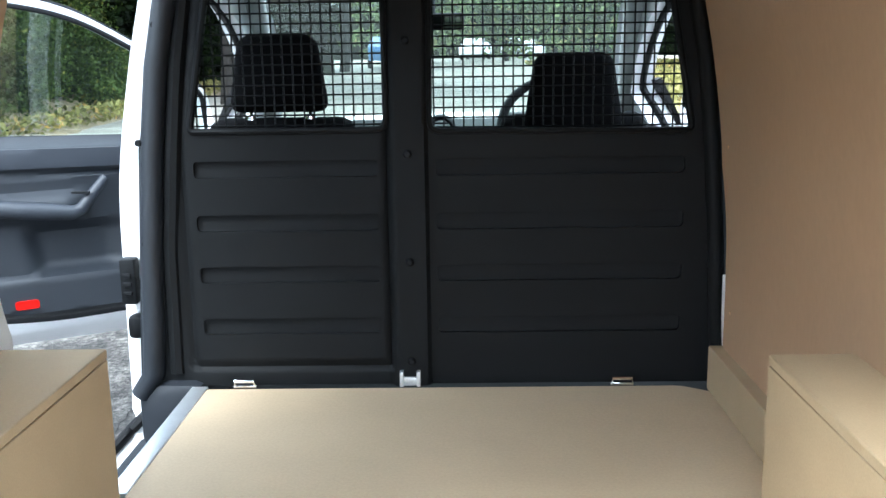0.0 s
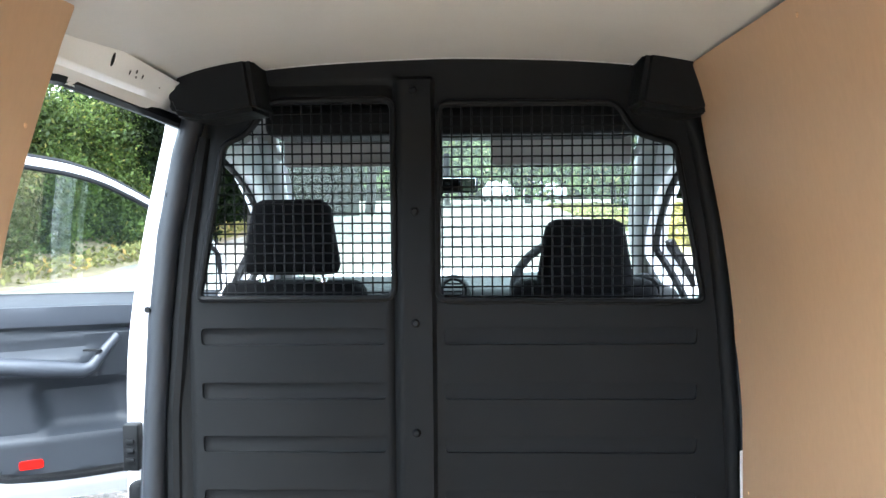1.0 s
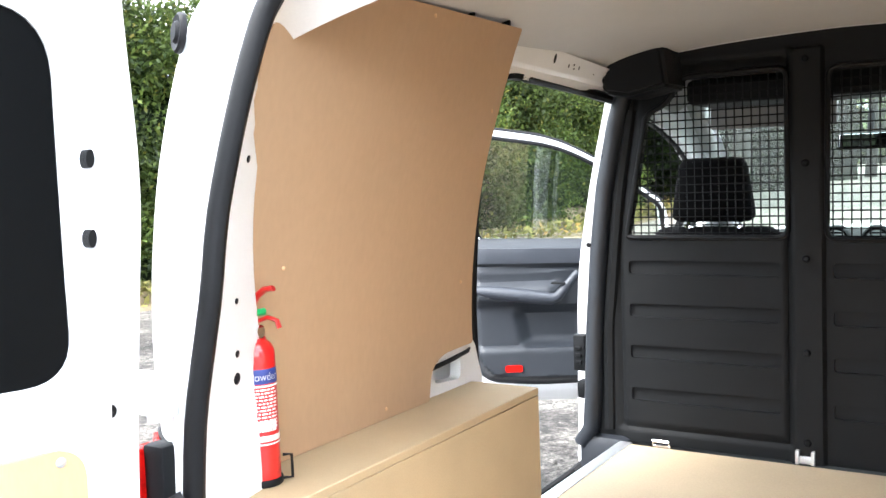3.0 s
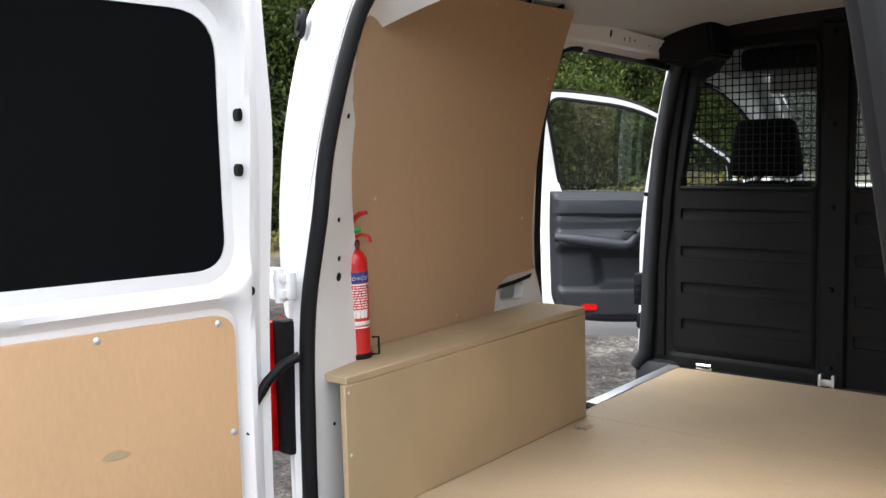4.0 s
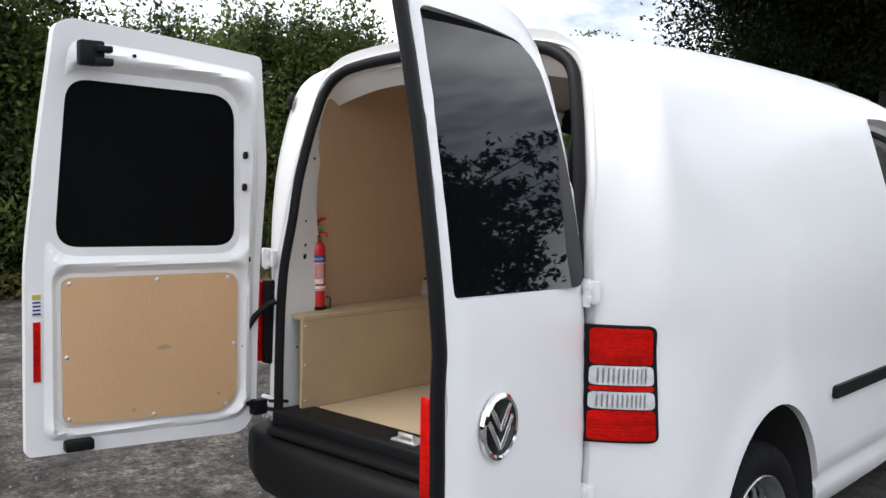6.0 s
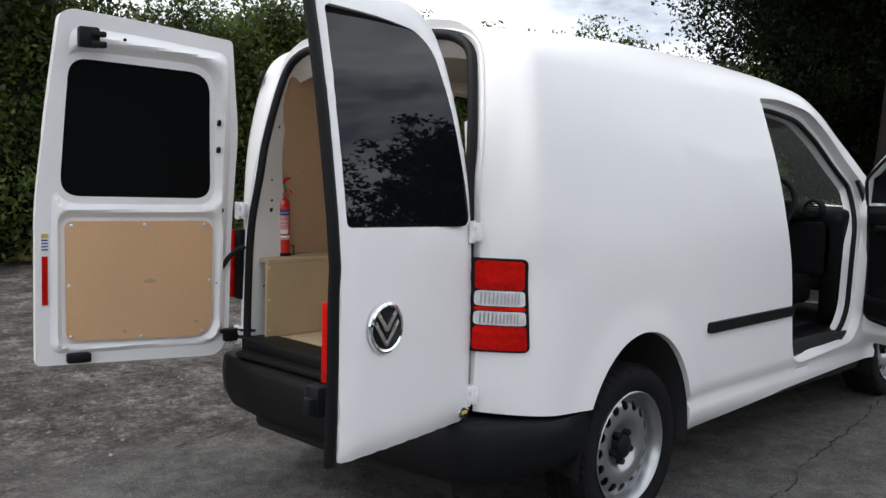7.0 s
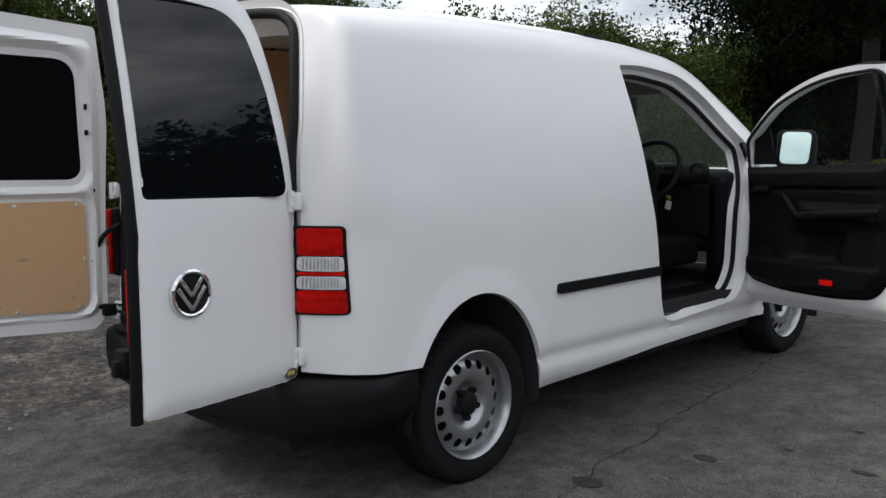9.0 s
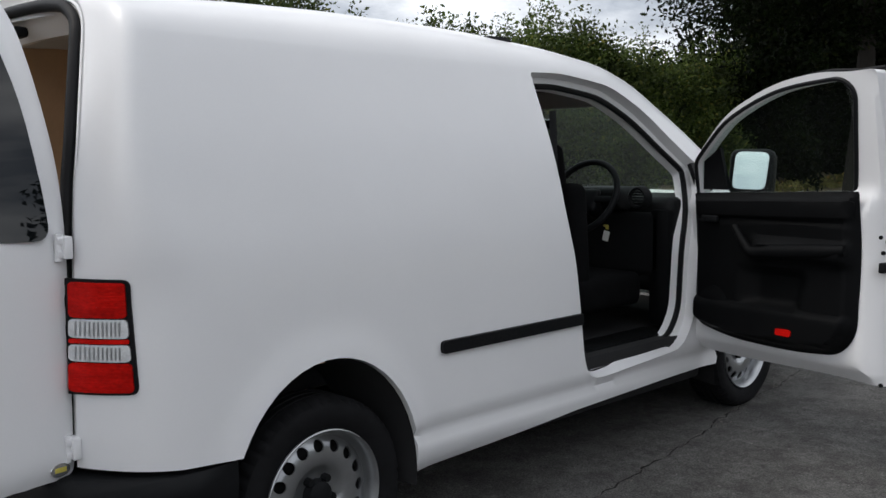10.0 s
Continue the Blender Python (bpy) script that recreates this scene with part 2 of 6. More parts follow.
def tube(pts, r, seg=8, closed=False, ry=None, up=None, cap=True):
    """A round or oval bar along a line."""
    pts = [Vector(p) for p in pts]
    n = len(pts)
    vs, fs = [], []
    last = Vector(up) if up else None
    for i, p in enumerate(pts):
        a = pts[(i - 1) % n] if (closed or i) else p
        b = pts[(i + 1) % n] if (closed or i < n - 1) else p
        t = (b - a).normalized()
        ref = last if last is not None else (Vector((0, 0, 1)) if abs(t.z) < 0.9 else Vector((1, 0, 0)))
        s = t.cross(ref)
        if s.length < 1e-6:
            s = t.cross(Vector((1, 0.3, 0.2)))
        s.normalize()
        u = s.cross(t).normalized()
        if not up:
            last = u
        rad = r[i] if isinstance(r, (list, tuple)) else r
        for k in range(seg):
            c = 2 * math.pi * k / seg
            vs.append(tuple(p + s * (rad * math.cos(c)) + u * ((ry if ry else rad) * math.sin(c))))
    for i in range(n if closed else n - 1):
        j = (i + 1) % n
        for k in range(seg):
            k2 = (k + 1) % seg
            fs.append((i * seg + k, i * seg + k2, j * seg + k2, j * seg + k))
    if not closed and cap:
        fs.append(tuple(range(seg))[::-1])
        fs.append(tuple((n - 1) * seg + k for k in range(seg)))
    return vs, fs


def rounded(pts, radius, seg=5):
    """A closed outline with its corners rounded; radius: one number or one for each corner."""
    out, n = [], len(pts)
    for i in range(n):
        r = radius[i] if isinstance(radius, (list, tuple)) else radius
        a, p, b = Vector(pts[i - 1]), Vector(pts[i]), Vector(pts[(i + 1) % n])
        if r <= 0:
            out.append(tuple(p))
            continue
        da, db = (a - p), (b - p)
        r = min(r, da.length * 0.49, db.length * 0.49)
        q0, q1 = p + da.normalized() * r, p + db.normalized() * r
        for k in range(seg + 1):
            t = k / seg
            out.append(tuple(q0 * (1 - t) ** 2 + p * 2 * t * (1 - t) + q1 * t * t))
    return out


def densify(pts, step):
    out = []
    for i in range(len(pts)):
        a, b = Vector(pts[i]), Vector(pts[(i + 1) % len(pts)])
        k = max(1, int((b - a).length / step))
        out += [tuple(a + (b - a) * j / k) for j in range(k)]
    return out


def inside(px, py, poly):
    c = np.zeros(len(px), bool)
    n = len(poly)
    for i in range(n):
        (x0, y0), (x1, y1) = poly[i], poly[(i + 1) % n]
        if y0 == y1:
            continue
        hit = ((y0 > py) != (y1 > py)) & (px < (x1 - x0) * (py - y0) / (y1 - y0) + x0)
        c ^= hit
    return c


def near(px, py, poly, d):
    c = np.zeros(len(px), bool)
    for i in range(len(poly)):
        a, b = np.array(poly[i]), np.array(poly[(i + 1) % len(poly)])
        ab = b - a
        t = np.clip(((px - a[0]) * ab[0] + (py - a[1]) * ab[1]) / max(1e-12, ab @ ab), 0, 1)
        c |= (px - a[0] - t * ab[0]) ** 2 + (py - a[1] - t * ab[1]) ** 2 < d * d
    return c


def sheet(outer, holes, step, fn, thick=0.0, back=None):
    """A sheet with holes, cut out of the plane (a, b) and laid into space by fn(a, b); thick: its depth along the side away from its normal,
    or back: a second fn for its far side. Returns (verts, faces)."""
    from mathutils.geometry import delaunay_2d_cdt
    loops = [densify(outer, step)] + [densify(h, step) for h in holes]
    pts, edges = [], []
    for lp in loops:
        k = len(pts)
        pts += lp
        edges += [(k + i, k + (i + 1) % len(lp)) for i in range(len(lp))]
    oa = np.array(loops[0])
    ga, gb = np.meshgrid(np.arange(oa[:, 0].min(), oa[:, 0].max(), step), np.arange(oa[:, 1].min(), oa[:, 1].max(), step))
    ga, gb = ga.ravel() + 0.01 * step, gb.ravel() + 0.013 * step
    keep = inside(ga, gb, loops[0]) & ~near(ga, gb, loops[0], step * 0.55)
    for lp in loops[1:]:
        keep &= ~inside(ga, gb, lp) & ~near(ga, gb, lp, step * 0.55)
    pts += list(zip(ga[keep].tolist(), gb[keep].tolist()))
    v2, _, tris, *_ = delaunay_2d_cdt([Vector(p) for p in pts], edges, [], 0, 1e-6)
    v2 = np.array([tuple(v) for v in v2])
    tris = np.array([tuple(t) for t in tris])
    cen = v2[tris].mean(axis=1)
    ok = inside(cen[:, 0], cen[:, 1], loops[0])
    for lp in loops[1:]:
        ok &= ~inside(cen[:, 0], cen[:, 1], lp)
    tris = tris[ok]
    used = np.unique(tris)
    remap = -np.ones(len(v2), int)
    remap[used] = np.arange(len(used))
    v2, tris = v2[used], remap[tris]
    v3 = [Vector(fn(a, b)) for a, b in v2]
    faces = [tuple(int(i) for i in t) for t in tris]
    if not thick and not back:
        return [tuple(v) for v in v3], faces
    n = len(v3)
    if back:
        far = [Vector(back(a, b)) for a, b in v2]
    else:
        nor = [Vector() for _ in v3]
        for a, b, c in faces:
            w = (v3[b] - v3[a]).cross(v3[c] - v3[a])
            for i in (a, b, c):
                nor[i] += w
        far = [p - q.normalized() * thick for p, q in zip(v3, nor)]
    count = {}
    for f in faces:
        for i in range(3):
            e = (f[i], f[(i + 1) % 3])
            count[e] = count.get(e, 0) + 1
    rim = [e for e in count if (e[1], e[0]) not in count]
    allf = faces + [(c + n, b + n, a + n) for a, b, c in faces] + [(b, a, a + n, b + n) for a, b in rim]
    return [tuple(v) for v in v3 + far], allf


def flip(shape):
    return shape[0], [tuple(reversed(f)) for f in shape[1]]


def mirror_x(shape):
    return [(-x, y, z) for x, y, z in shape[0]], [tuple(reversed(f)) for f in shape[1]]


def rise(y):
    """The yard climbs gently ahead of the van and levels off down the road."""
    return 0.035 * (min(max(y, -1.0), 20.0) - 0.648) + 0.012 * (min(max(y, 20.0), 80.0) - 20.0)


# ---- the van's body: half-widths, heights and rear corner ----
width_at = ease([0.20, 0.30, 0.34, 0.40, 0.435, 0.462, 0.54, 0.73, 0.95, 1.08, 1.2, 1.4, 1.6, 1.72],
                [0.79, 0.838, 0.866, 0.875, 0.861, 0.883, 0.886, 0.888, 0.889, 0.883, 0.868, 0.829, 0.778, 0.745])
roof_at = ease([-0.08, 0.3, 0.6, 1.0, 1.4, 1.9, 2.2, 2.45, 2.8, 3.1, 3.3, 3.5, 3.6, 3.9, 4.1, 4.2],
               [1.845, 1.866, 1.885, 1.897, 1.893, 1.86, 1.818, 1.775, 1.655, 1.50, 1.365, 1.20, 1.14, 1.03, 0.92, 0.75])
rail_at = ease([-0.08, 1.9, 2.2, 2.45, 2.8, 3.1, 3.3, 3.5, 3.7, 4.0, 4.2], [1.70, 1.70, 1.69, 1.64, 1.50, 1.345, 1.22, 1.10, 1.02, 0.9, 0.66])
rail_x = ease([-0.08, 0.4, 1.0, 2.2, 2.5, 2.8, 3.1, 3.4, 3.8, 4.1, 4.2], [0.775, 0.762, 0.75, 0.742, 0.722, 0.71, 0.725, 0.76, 0.74, 0.70, 0.66])
nose_in = ease([3.4, 3.7, 4.0, 4.2], [0.0, 0.02, 0.10, 0.24])
lean_at = ease([0.4, 0.517, 1.047, 1.279, 1.449, 1.618, 1.76, 1.95], [0.024, 0.024, 0.039, 0.062, 0.086, 0.115, 0.142, 0.165])


def corner_in(y, top=0.0):
    u = max(0.0, (0.45 - y) / 0.53)
    return 0.196 * u ** (4.3 + 15.0 * top)


def shell(y, v):
    """The outer skin. y: along the van; v: height up the driver's side to 1.72, over the roof to 3.72, and down the other side."""
    sgn = 1.0
    if v > 2.72:
        v, sgn = 5.44 - v, -1.0
    zr, xr, hr = rail_at(y), rail_x(y), roof_at(y)
    if v <= 1.72:
        z = v if v < 0.8 else 0.8 + (v - 0.8) * (zr - 0.8) / 0.92
        k = min(1.0, max(0.0, (v - 1.2) / 0.52))
        x = width_at(v) + (xr - 0.745) * k * k * (3 - 2 * k)
        for cy in (0.648, 3.32):
            d = math.hypot((y - cy) / 0.366, (v - 0.308) / 0.446)
            x += 0.014 * math.exp(-((d - 1.0) / 0.16) ** 2) if v > 0.2 else 0
    else:
        # roof: leaves the side at its own slope, turns over the shoulder and runs flat to the middle
        s = v - 1.72
        h = hr - zr
        c = (xr, xr - 0.26 * h, xr - 0.75 * h, 0.0)
        d = (zr, zr + 0.68 * h, hr - 0.01, hr)
        w = ((1 - s) ** 3, 3 * s * (1 - s) ** 2, 3 * s * s * (1 - s), s**3)
        x, z = sum(p * q for p, q in zip(c, w)), sum(p * q for p, q in zip(d, w))
    top = min(1.0, max(0.0, (z - 0.95) / 0.7))
    top = top * top * (3 - 2 * top)
    share = 1.0 if v <= 1.72 else max(0.0, x / xr)
    x -= (corner_in(y, top) + nose_in(y)) * share
    fade = min(1.0, max(0.0, (0.6 - y) / 0.68))
    return sgn * max(0.0, x), y + lean_at(z) * fade * fade, z


def shell_in(y, v, d):
    """A point d inside the skin."""
    p = Vector(shell(y, v))
    q = Vector(shell(min(y + 0.01, 4.2), v)) - Vector(shell(y - 0.01 if y > -0.07 else y, v))
    r = Vector(shell(y, min(v + 0.01, 5.0))) - Vector(shell(y, v - 0.01))
    n = q.cross(r).normalized()
    return tuple(p - n * d)


def to_v(y, z):
    zr = rail_at(y)
    return z if z < 0.8 else 0.8 + (z - 0.8) * 0.92 / (zr - 0.8)


def arch(cy, start, stop, n=22):
    return [(cy + 0.366 * math.cos(a), 0.308 + 0.446 * math.sin(a)) for a in np.linspace(radians(start), radians(stop), n)]


van = thing("van", "white panel van with open rear doors and open cab doors", "van", at=(0, 1.98, 0))

low = [(-0.08, 0.535), (0.15, 0.518)] + arch(0.648, 152, -2) + [(1.4, 0.31), (1.9, 0.345), (2.6, 0.365)] + arch(3.32, 172, 8) + [(3.95, 0.42), (4.2, 0.46)]
outline = low + [(y, 5.44 - v) for y, v in reversed(low)]
cab_hole = [(1.738, 1.688), (1.91, 1.695), (2.22, 1.665), (2.43, 1.605), (2.64, 1.51), (2.85, 1.39), (2.96, 1.32), (2.86, 1.16), (2.77, 0.95), (2.75, 0.62), (2.66, 0.49),
            (2.03, 0.455), (1.955, 0.475), (1.922, 0.55), (1.893, 0.735), (1.862, 0.93), (1.808, 1.13), (1.79, 1.33), (1.762, 1.52)]
cab_hole = [(y, to_v(y, z)) for y, z in cab_hole]
cab_r = rounded(cab_hole, [0.012, 0.05, 0.1, 0.1, 0.1, 0.05, 0.03, 0.05, 0.08, 0.06, 0.10, 0.06, 0.05, 0.04, 0.1, 0.1, 0.1, 0.1, 0.1], 4)
# the passenger side: the cab opening starts behind a slim pillar, ahead of the sliding door's opening
cab_left = [(y + 0.20 * min(1.0, max(0.0, (2.0 - y) / 0.2)) if i < 1 or i > 12 else y, v) for i, (y, v) in enumerate(cab_hole)]
cab_l = rounded(cab_left, [0.012, 0.05, 0.1, 0.1, 0.1, 0.05, 0.03, 0.05, 0.08, 0.06, 0.10, 0.06, 0.05, 0.04, 0.1, 0.1, 0.1, 0.1, 0.1], 4)
slide = rounded([(1.09, 1.825), (1.06, 1.55), (1.12, 1.25), (1.16, 0.95), (1.16, 0.43), (1.93, 0.43), (1.965, 0.95), (1.96, 1.3), (1.918, 1.735)],
                [0.10, 0.1, 0.1, 0.1, 0.05, 0.09, 0.1, 0.1, 0.06], 5)
flipv = lambda pts: [(y, 5.44 - v) for y, v in pts]
screen = rounded([(2.47, 2.2), (2.47, 3.24), (3.53, 3.53), (3.53, 1.91)], 0.06, 5)
body = part("body", sheet(outline, [cab_r, flipv(cab_l), flipv(slide), screen], 0.026, shell, thick=0.05), WHITE, van, "glossy white steel body shell")
nose = [shell(4.2, v) for v in np.linspace(0.46, 4.98, 40)]
part("front_panel", (nose + [(0, 4.24, 0.55)], [(i, (i + 1) % 40, 40) for i in range(40)]), WHITE, van)
part("windscreen", sheet(screen, [], 0.08, lambda a, b: shell_in(a, b, 0.015), thick=0.005), SCREEN_GLASS, van, "lightly milky windscreen glass").visible_shadow = False

# roof lining of the load space and of the cab
part("roof_lining", flip(sheet([(0.10, 1.98), (1.74, 1.98), (1.74, 3.46), (0.10, 3.46)], [], 0.06, lambda a, b: shell_in(a, b, 0.052))), CEIL, van, "bare grey primed inner roof")
part("cab_headliner", flip(sheet([(1.79, 1.75), (2.41, 1.86), (2.41, 3.58), (1.79, 3.69)], [], 0.06, lambda a, b: shell_in(a, b, 0.056))), LINER, van, "pale grey cab headliner")

# black rubber seal round the rear opening, and the jamb inside it
vs_ring = list(np.linspace(0.56, 4.88, 90))
ring = [Vector(shell(-0.079, v)) for v in vs_ring]


def inward(pts, d, back=0.0):
    out = []
    for i, p in enumerate(pts):
        t = pts[min(i + 1, len(pts) - 1)] - pts[max(i - 1, 0)]
        n = Vector((-t.z, 0, t.x)).normalized()
        out.append(p + n * (d - (0.010 if p.z > 1.3 else 0.0) * min(1.0, (p.z - 1.3) / 0.1) - 0.022 * min(1.0, max(0.0, (0.56 - abs(p.x)) / 0.12)) * (p.z > 1.6)) + Vector((0, back, 0)))
    return out


part("rear_seal", tube(inward(ring, 0.052, -0.004), 0.019, 10, up=(0, 1, 0), ry=0.016), RUBBER, van, "black rubber door seal")
part("rear_flange", (lambda a, b: (a + b, [(i, i + 1, i + 91, i + 90) for i in range(89)]))(inward(ring, 0.0, -0.001), inward(ring, 0.04, 0.008)), WHITE_IN, van)
jamb_a, jamb_b, jamb_c = inward(ring, 0.062, 0.004), [], []
for v, p in zip(vs_ring, ring):
    side = min(1.0, max(0.0, (abs(p.x) - 0.22) / 0.3))
    side = side * side * (3 - 2 * side)
    jamb_b.append(Vector(shell_in(0.05, v, 0.105 + 0.078 * side * (1 - 0.6 * min(1.0, max(0.0, (p.z - 1.52) / 0.2))))))
    jamb_c.append(Vector(shell_in(0.075 + 0.125 * (1 - side), v, 0.08)))
n_r = len(ring)
part("rear_jamb", ([tuple(p) for p in jamb_a + jamb_b + jamb_c], [(i, i + 1, i + 1 + n_r, i + n_r) for i in range(n_r - 1)] + [(i + n_r, i + 1 + n_r, i + 1 + 2 * n_r, i + 2 * n_r) for i in range(n_r - 1)]),
     WHITE_IN, van, "white painted rear door jamb")
# seal of the sliding door opening and of the cab openings
front_edge = [(float(np.interp(z, [0.44, 0.95, 1.3, 1.70], [1.90, 1.91, 1.90, 1.87])), z) for z in np.linspace(0.46, 1.69, 26)]
pf = [shell_in(y, 5.44 - v, d) for d in (0.044, 0.084) for y, v in front_edge] + [shell_in(y + 0.05, 5.44 - v, 0.084) for y, v in front_edge]
part("pillar_face", (pf, [(i, i + 1, i + 27, i + 26) for i in range(25)] + [(i + 26, i + 27, i + 53, i + 52) for i in range(25)]), WHITE_IN, van, "white painted door pillar")
part("slide_seal", tube([shell_in(y, v, 0.045 + 0.044 * min(1.0, max(0.0, (y - 1.6) / 0.2))) for y, v in flipv(densify(slide, 0.04))], 0.016, 8, closed=True), RUBBER, van, "black rubber door seal")
for side in (cab_r, flipv(cab_l)):
    cy_, cv_ = sum(p[0] for p in side) / len(side), sum(p[1] for p in side) / len(side)
    lip = densify(side, 0.05)
    rings = [[shell_in(cy_ + (y - cy_) * (1 - k), cv_ + (v - cv_) * (1 - 0.9 * k), d) for y, v in lip] for k, d in ((-0.004, 0.048), (0.045, 0.053), (0.062, 0.064), (0.07, 0.115))]
    nl = len(lip)
    part("cab_jamb", ([p for r in rings for p in r], [(j * nl + i, j * nl + (i + 1) % nl, (j + 1) * nl + (i + 1) % nl, (j + 1) * nl + i) for j in range(3) for i in range(nl)]), WHITE_IN, van, "white painted cab door jamb")
    part("cab_seal", tube([shell_in(y, v, 0.066) for y, v in densify([(y + (cy_ - y) * 0.066, v + (cv_ - v) * 0.058) for y, v in side], 0.04)], 0.013, 8, closed=True), RUBBER, van, "black rubber door seal")

# floor, underbody, wheel housings
part("floor_pan", join(block((-0.60, 0.0, 0.50), (0.60, 1.15, 0.56), 0.01), block((-0.65, 1.15, 0.50), (0.84, 1.90, 0.56), 0.01), block((-0.84, 1.90, 0.46), (0.84, 3.3, 0.54), 0.01)), DARK, van)
part("underbody", join(block((-0.60, -0.05, 0.20), (0.60, 3.9, 0.50), 0.03), block((-0.66, 1.06, 0.22), (0.66, 2.9, 0.42), 0.03)), DARK, van, "dark underbody")
part("sill_underside", block((-0.82, 1.04, 0.30), (0.83, 2.92, 0.395), 0.03), DARK, van)
for cy in (0.65, 3.32):
    for sx in (1, -1):
        arc = [(cy + 0.361 * math.cos(a), 0.308 + 0.441 * math.sin(a)) for a in np.linspace(radians(186), radians(-6), 24)]
        v0 = [(sx * 0.879, y, z) for y, z in arc] + [(sx * 0.60, cy + (y - cy) * 0.76, 0.315 + (z - 0.315) * 0.93) for y, z in arc]
        part("wheel_housing", (v0, [(i, i + 1, i + 25, i + 24) for i in range(23)] + [tuple(range(24, 48))]), DARK, van, "black wheel arch liner")


# ---- wheels ----
def wheel(at, side):
    m = Matrix.Translation(at) @ Matrix.Rotation(radians(90 * side), 4, "Y")
    r = 0.316
    prof = [(0.200, -0.165), (0.235, -0.185), (0.285, -0.188), (0.306, -0.172), (r, -0.150), (r, -0.128), (r - 0.007, -0.126), (r - 0.007, -0.118), (r, -0.116), (r, -0.095), (r - 0.007, -0.093),
            (r - 0.007, -0.085), (r, -0.083), (r, -0.060), (r - 0.007, -0.058), (r - 0.007, -0.050), (r, -0.048), (r, -0.026), (0.311, -0.012), (0.300, 0.004), (0.288, 0.011), (0.268, 0.013), (0.242, 0.009), (0.220, -0.001), (0.200, -0.014)]
    tv, tf = lathe(prof, 150)
    tv = [(x * 0.975, y * 0.975, h) if (i // len(prof)) % 3 == 0 and math.hypot(x, y) > 0.300 and not -0.13 < h < -0.046 else (x, y, h) for i, (x, y, h) in enumerate(tv)]
    tyre = part("tyre", moved((tv, tf), m), TYRE, van, "black road tyre with a grooved tread", angle=25)
    # steel rim: dished face with a ring of round holes
    ang = [2 * math.pi * k / 16 for k in range(16)]
    holes = [[(0.174 * math.cos(a) + 0.0215 * math.cos(b), 0.174 * math.sin(a) + 0.0215 * math.sin(b)) for b in np.linspace(0, 2 * math.pi, 13)[:-1]] for a in ang]
    dish = ease([0.0, 0.066, 0.082, 0.11, 0.143, 0.176, 0.203, 0.22], [-0.052, -0.052, -0.048, -0.028, -0.024, -0.030, -0.046, -0.05])
    disc = sheet([(0.215 * math.cos(b), 0.215 * math.sin(b)) for b in np.linspace(0, 2 * math.pi, 61)[:-1]], holes, 0.0125, lambda a, b: (a, b, dish(math.hypot(a, b))), thick=0.006)
    lip = lathe([(0.209, -0.15), (0.209, -0.05), (0.212, -0.030), (0.219, -0.012), (0.227, 0.002), (0.234, 0.007), (0.238, 0.004), (0.236, -0.006)], 60)
    rim = part("rim", moved(join(disc, lip), m @ Matrix.Diagonal((0.91, 0.91, 1, 1))), STEEL, tyre, "silver painted steel wheel rim with round holes", angle=30)
    part("brake_drum", moved(lathe([(0.0, -0.08), (0.185, -0.08), (0.185, -0.14)], 32), m), DARK, tyre)
    cap = lathe([(0.0, -0.014), (0.030, -0.016), (0.044, -0.024), (0.05, -0.052)], 24)
    nuts = [moved(lathe([(0.0, -0.026), (0.011, -0.026), (0.014, -0.032), (0.0145, -0.055)], 8), Matrix.Translation((0.058 * math.cos(a), 0.056 * math.sin(a), 0))) for a in [2 * math.pi * k / 5 for k in range(5)]]
    part("hub_cap", moved(join(cap, *nuts), m), BLACK, tyre, "black plastic hub cap")


for at, side in (((0.85, 0.648, 0.306), 1), ((0.85, 3.321, 0.306 + rise(3.321)), 1), ((-0.85, 0.648, 0.306), -1), ((-0.85, 3.321, 0.306 + rise(3.321)), -1)):
    wheel(at, side)

# ---- rear bumper, sill, lights, side strip ----
plan = [(0.884, 0.32), (0.874, 0.20), (0.852, 0.09), (0.818, -0.01), (0.77, -0.095), (0.66, -0.145), (0.45, -0.175), (0.2, -0.19), (0.0, -0.195)]
plan = plan + [(-x, y) for x, y in reversed(plan[:-1])]
sect = [(-0.10, 0.515), (-0.03, 0.512), (-0.010, 0.504), (0.0, 0.48), (0.004, 0.42), (-0.004, 0.35), (-0.03, 0.30), (-0.075, 0.277), (-0.14, 0.272)]
bv, bf = [], []
for i, (x, y) in enumerate(plan):
    a, b = Vector(plan[max(0, i - 1)]), Vector(plan[min(len(plan) - 1, i + 1)])
    t = (b - a).normalized()
    n = Vector((-t.y, t.x)) * -1.0
    if n.dot(Vector((x, y - 0.4))) < 0:
        n = -n
    for o, z in sect:
        drop = 0.0 if z > 0.5 else 0.03 * min(1, max(0, (y + 0.1) / 0.4))
        bv.append((x + n.x * o, y + n.y * o, z + drop))
k = len(sect)
bf = [(i * k + j, i * k + j + 1, (i + 1) * k + j + 1, (i + 1) * k + j) for i in range(len(plan) - 1) for j in range(k - 1)]
bf += [tuple(range(k)), tuple((len(plan) - 1) * k + j for j in range(k))[::-1]]
part("rear_bumper", (bv, bf), BLACK, van, "unpainted black plastic rear bumper", angle=60)
part("load_sill", join(block((-0.64, -0.09, 0.535), (0.64, 0.06, 0.592), 0.012, 3), block((-0.60, -0.145, 0.518), (0.60, -0.08, 0.545), 0.01)), BLACK, van, "black plastic loading sill cover")
part("sill_striker", join(block((-0.055, -0.06, 0.591), (0.055, 0.01, 0.599), 0.003), tube([(-0.03, -0.045, 0.597), (-0.03, -0.045, 0.615), (0.03, -0.045, 0.615), (0.03, -0.045, 0.597)], 0.006)), ALU, van, "metal door striker")


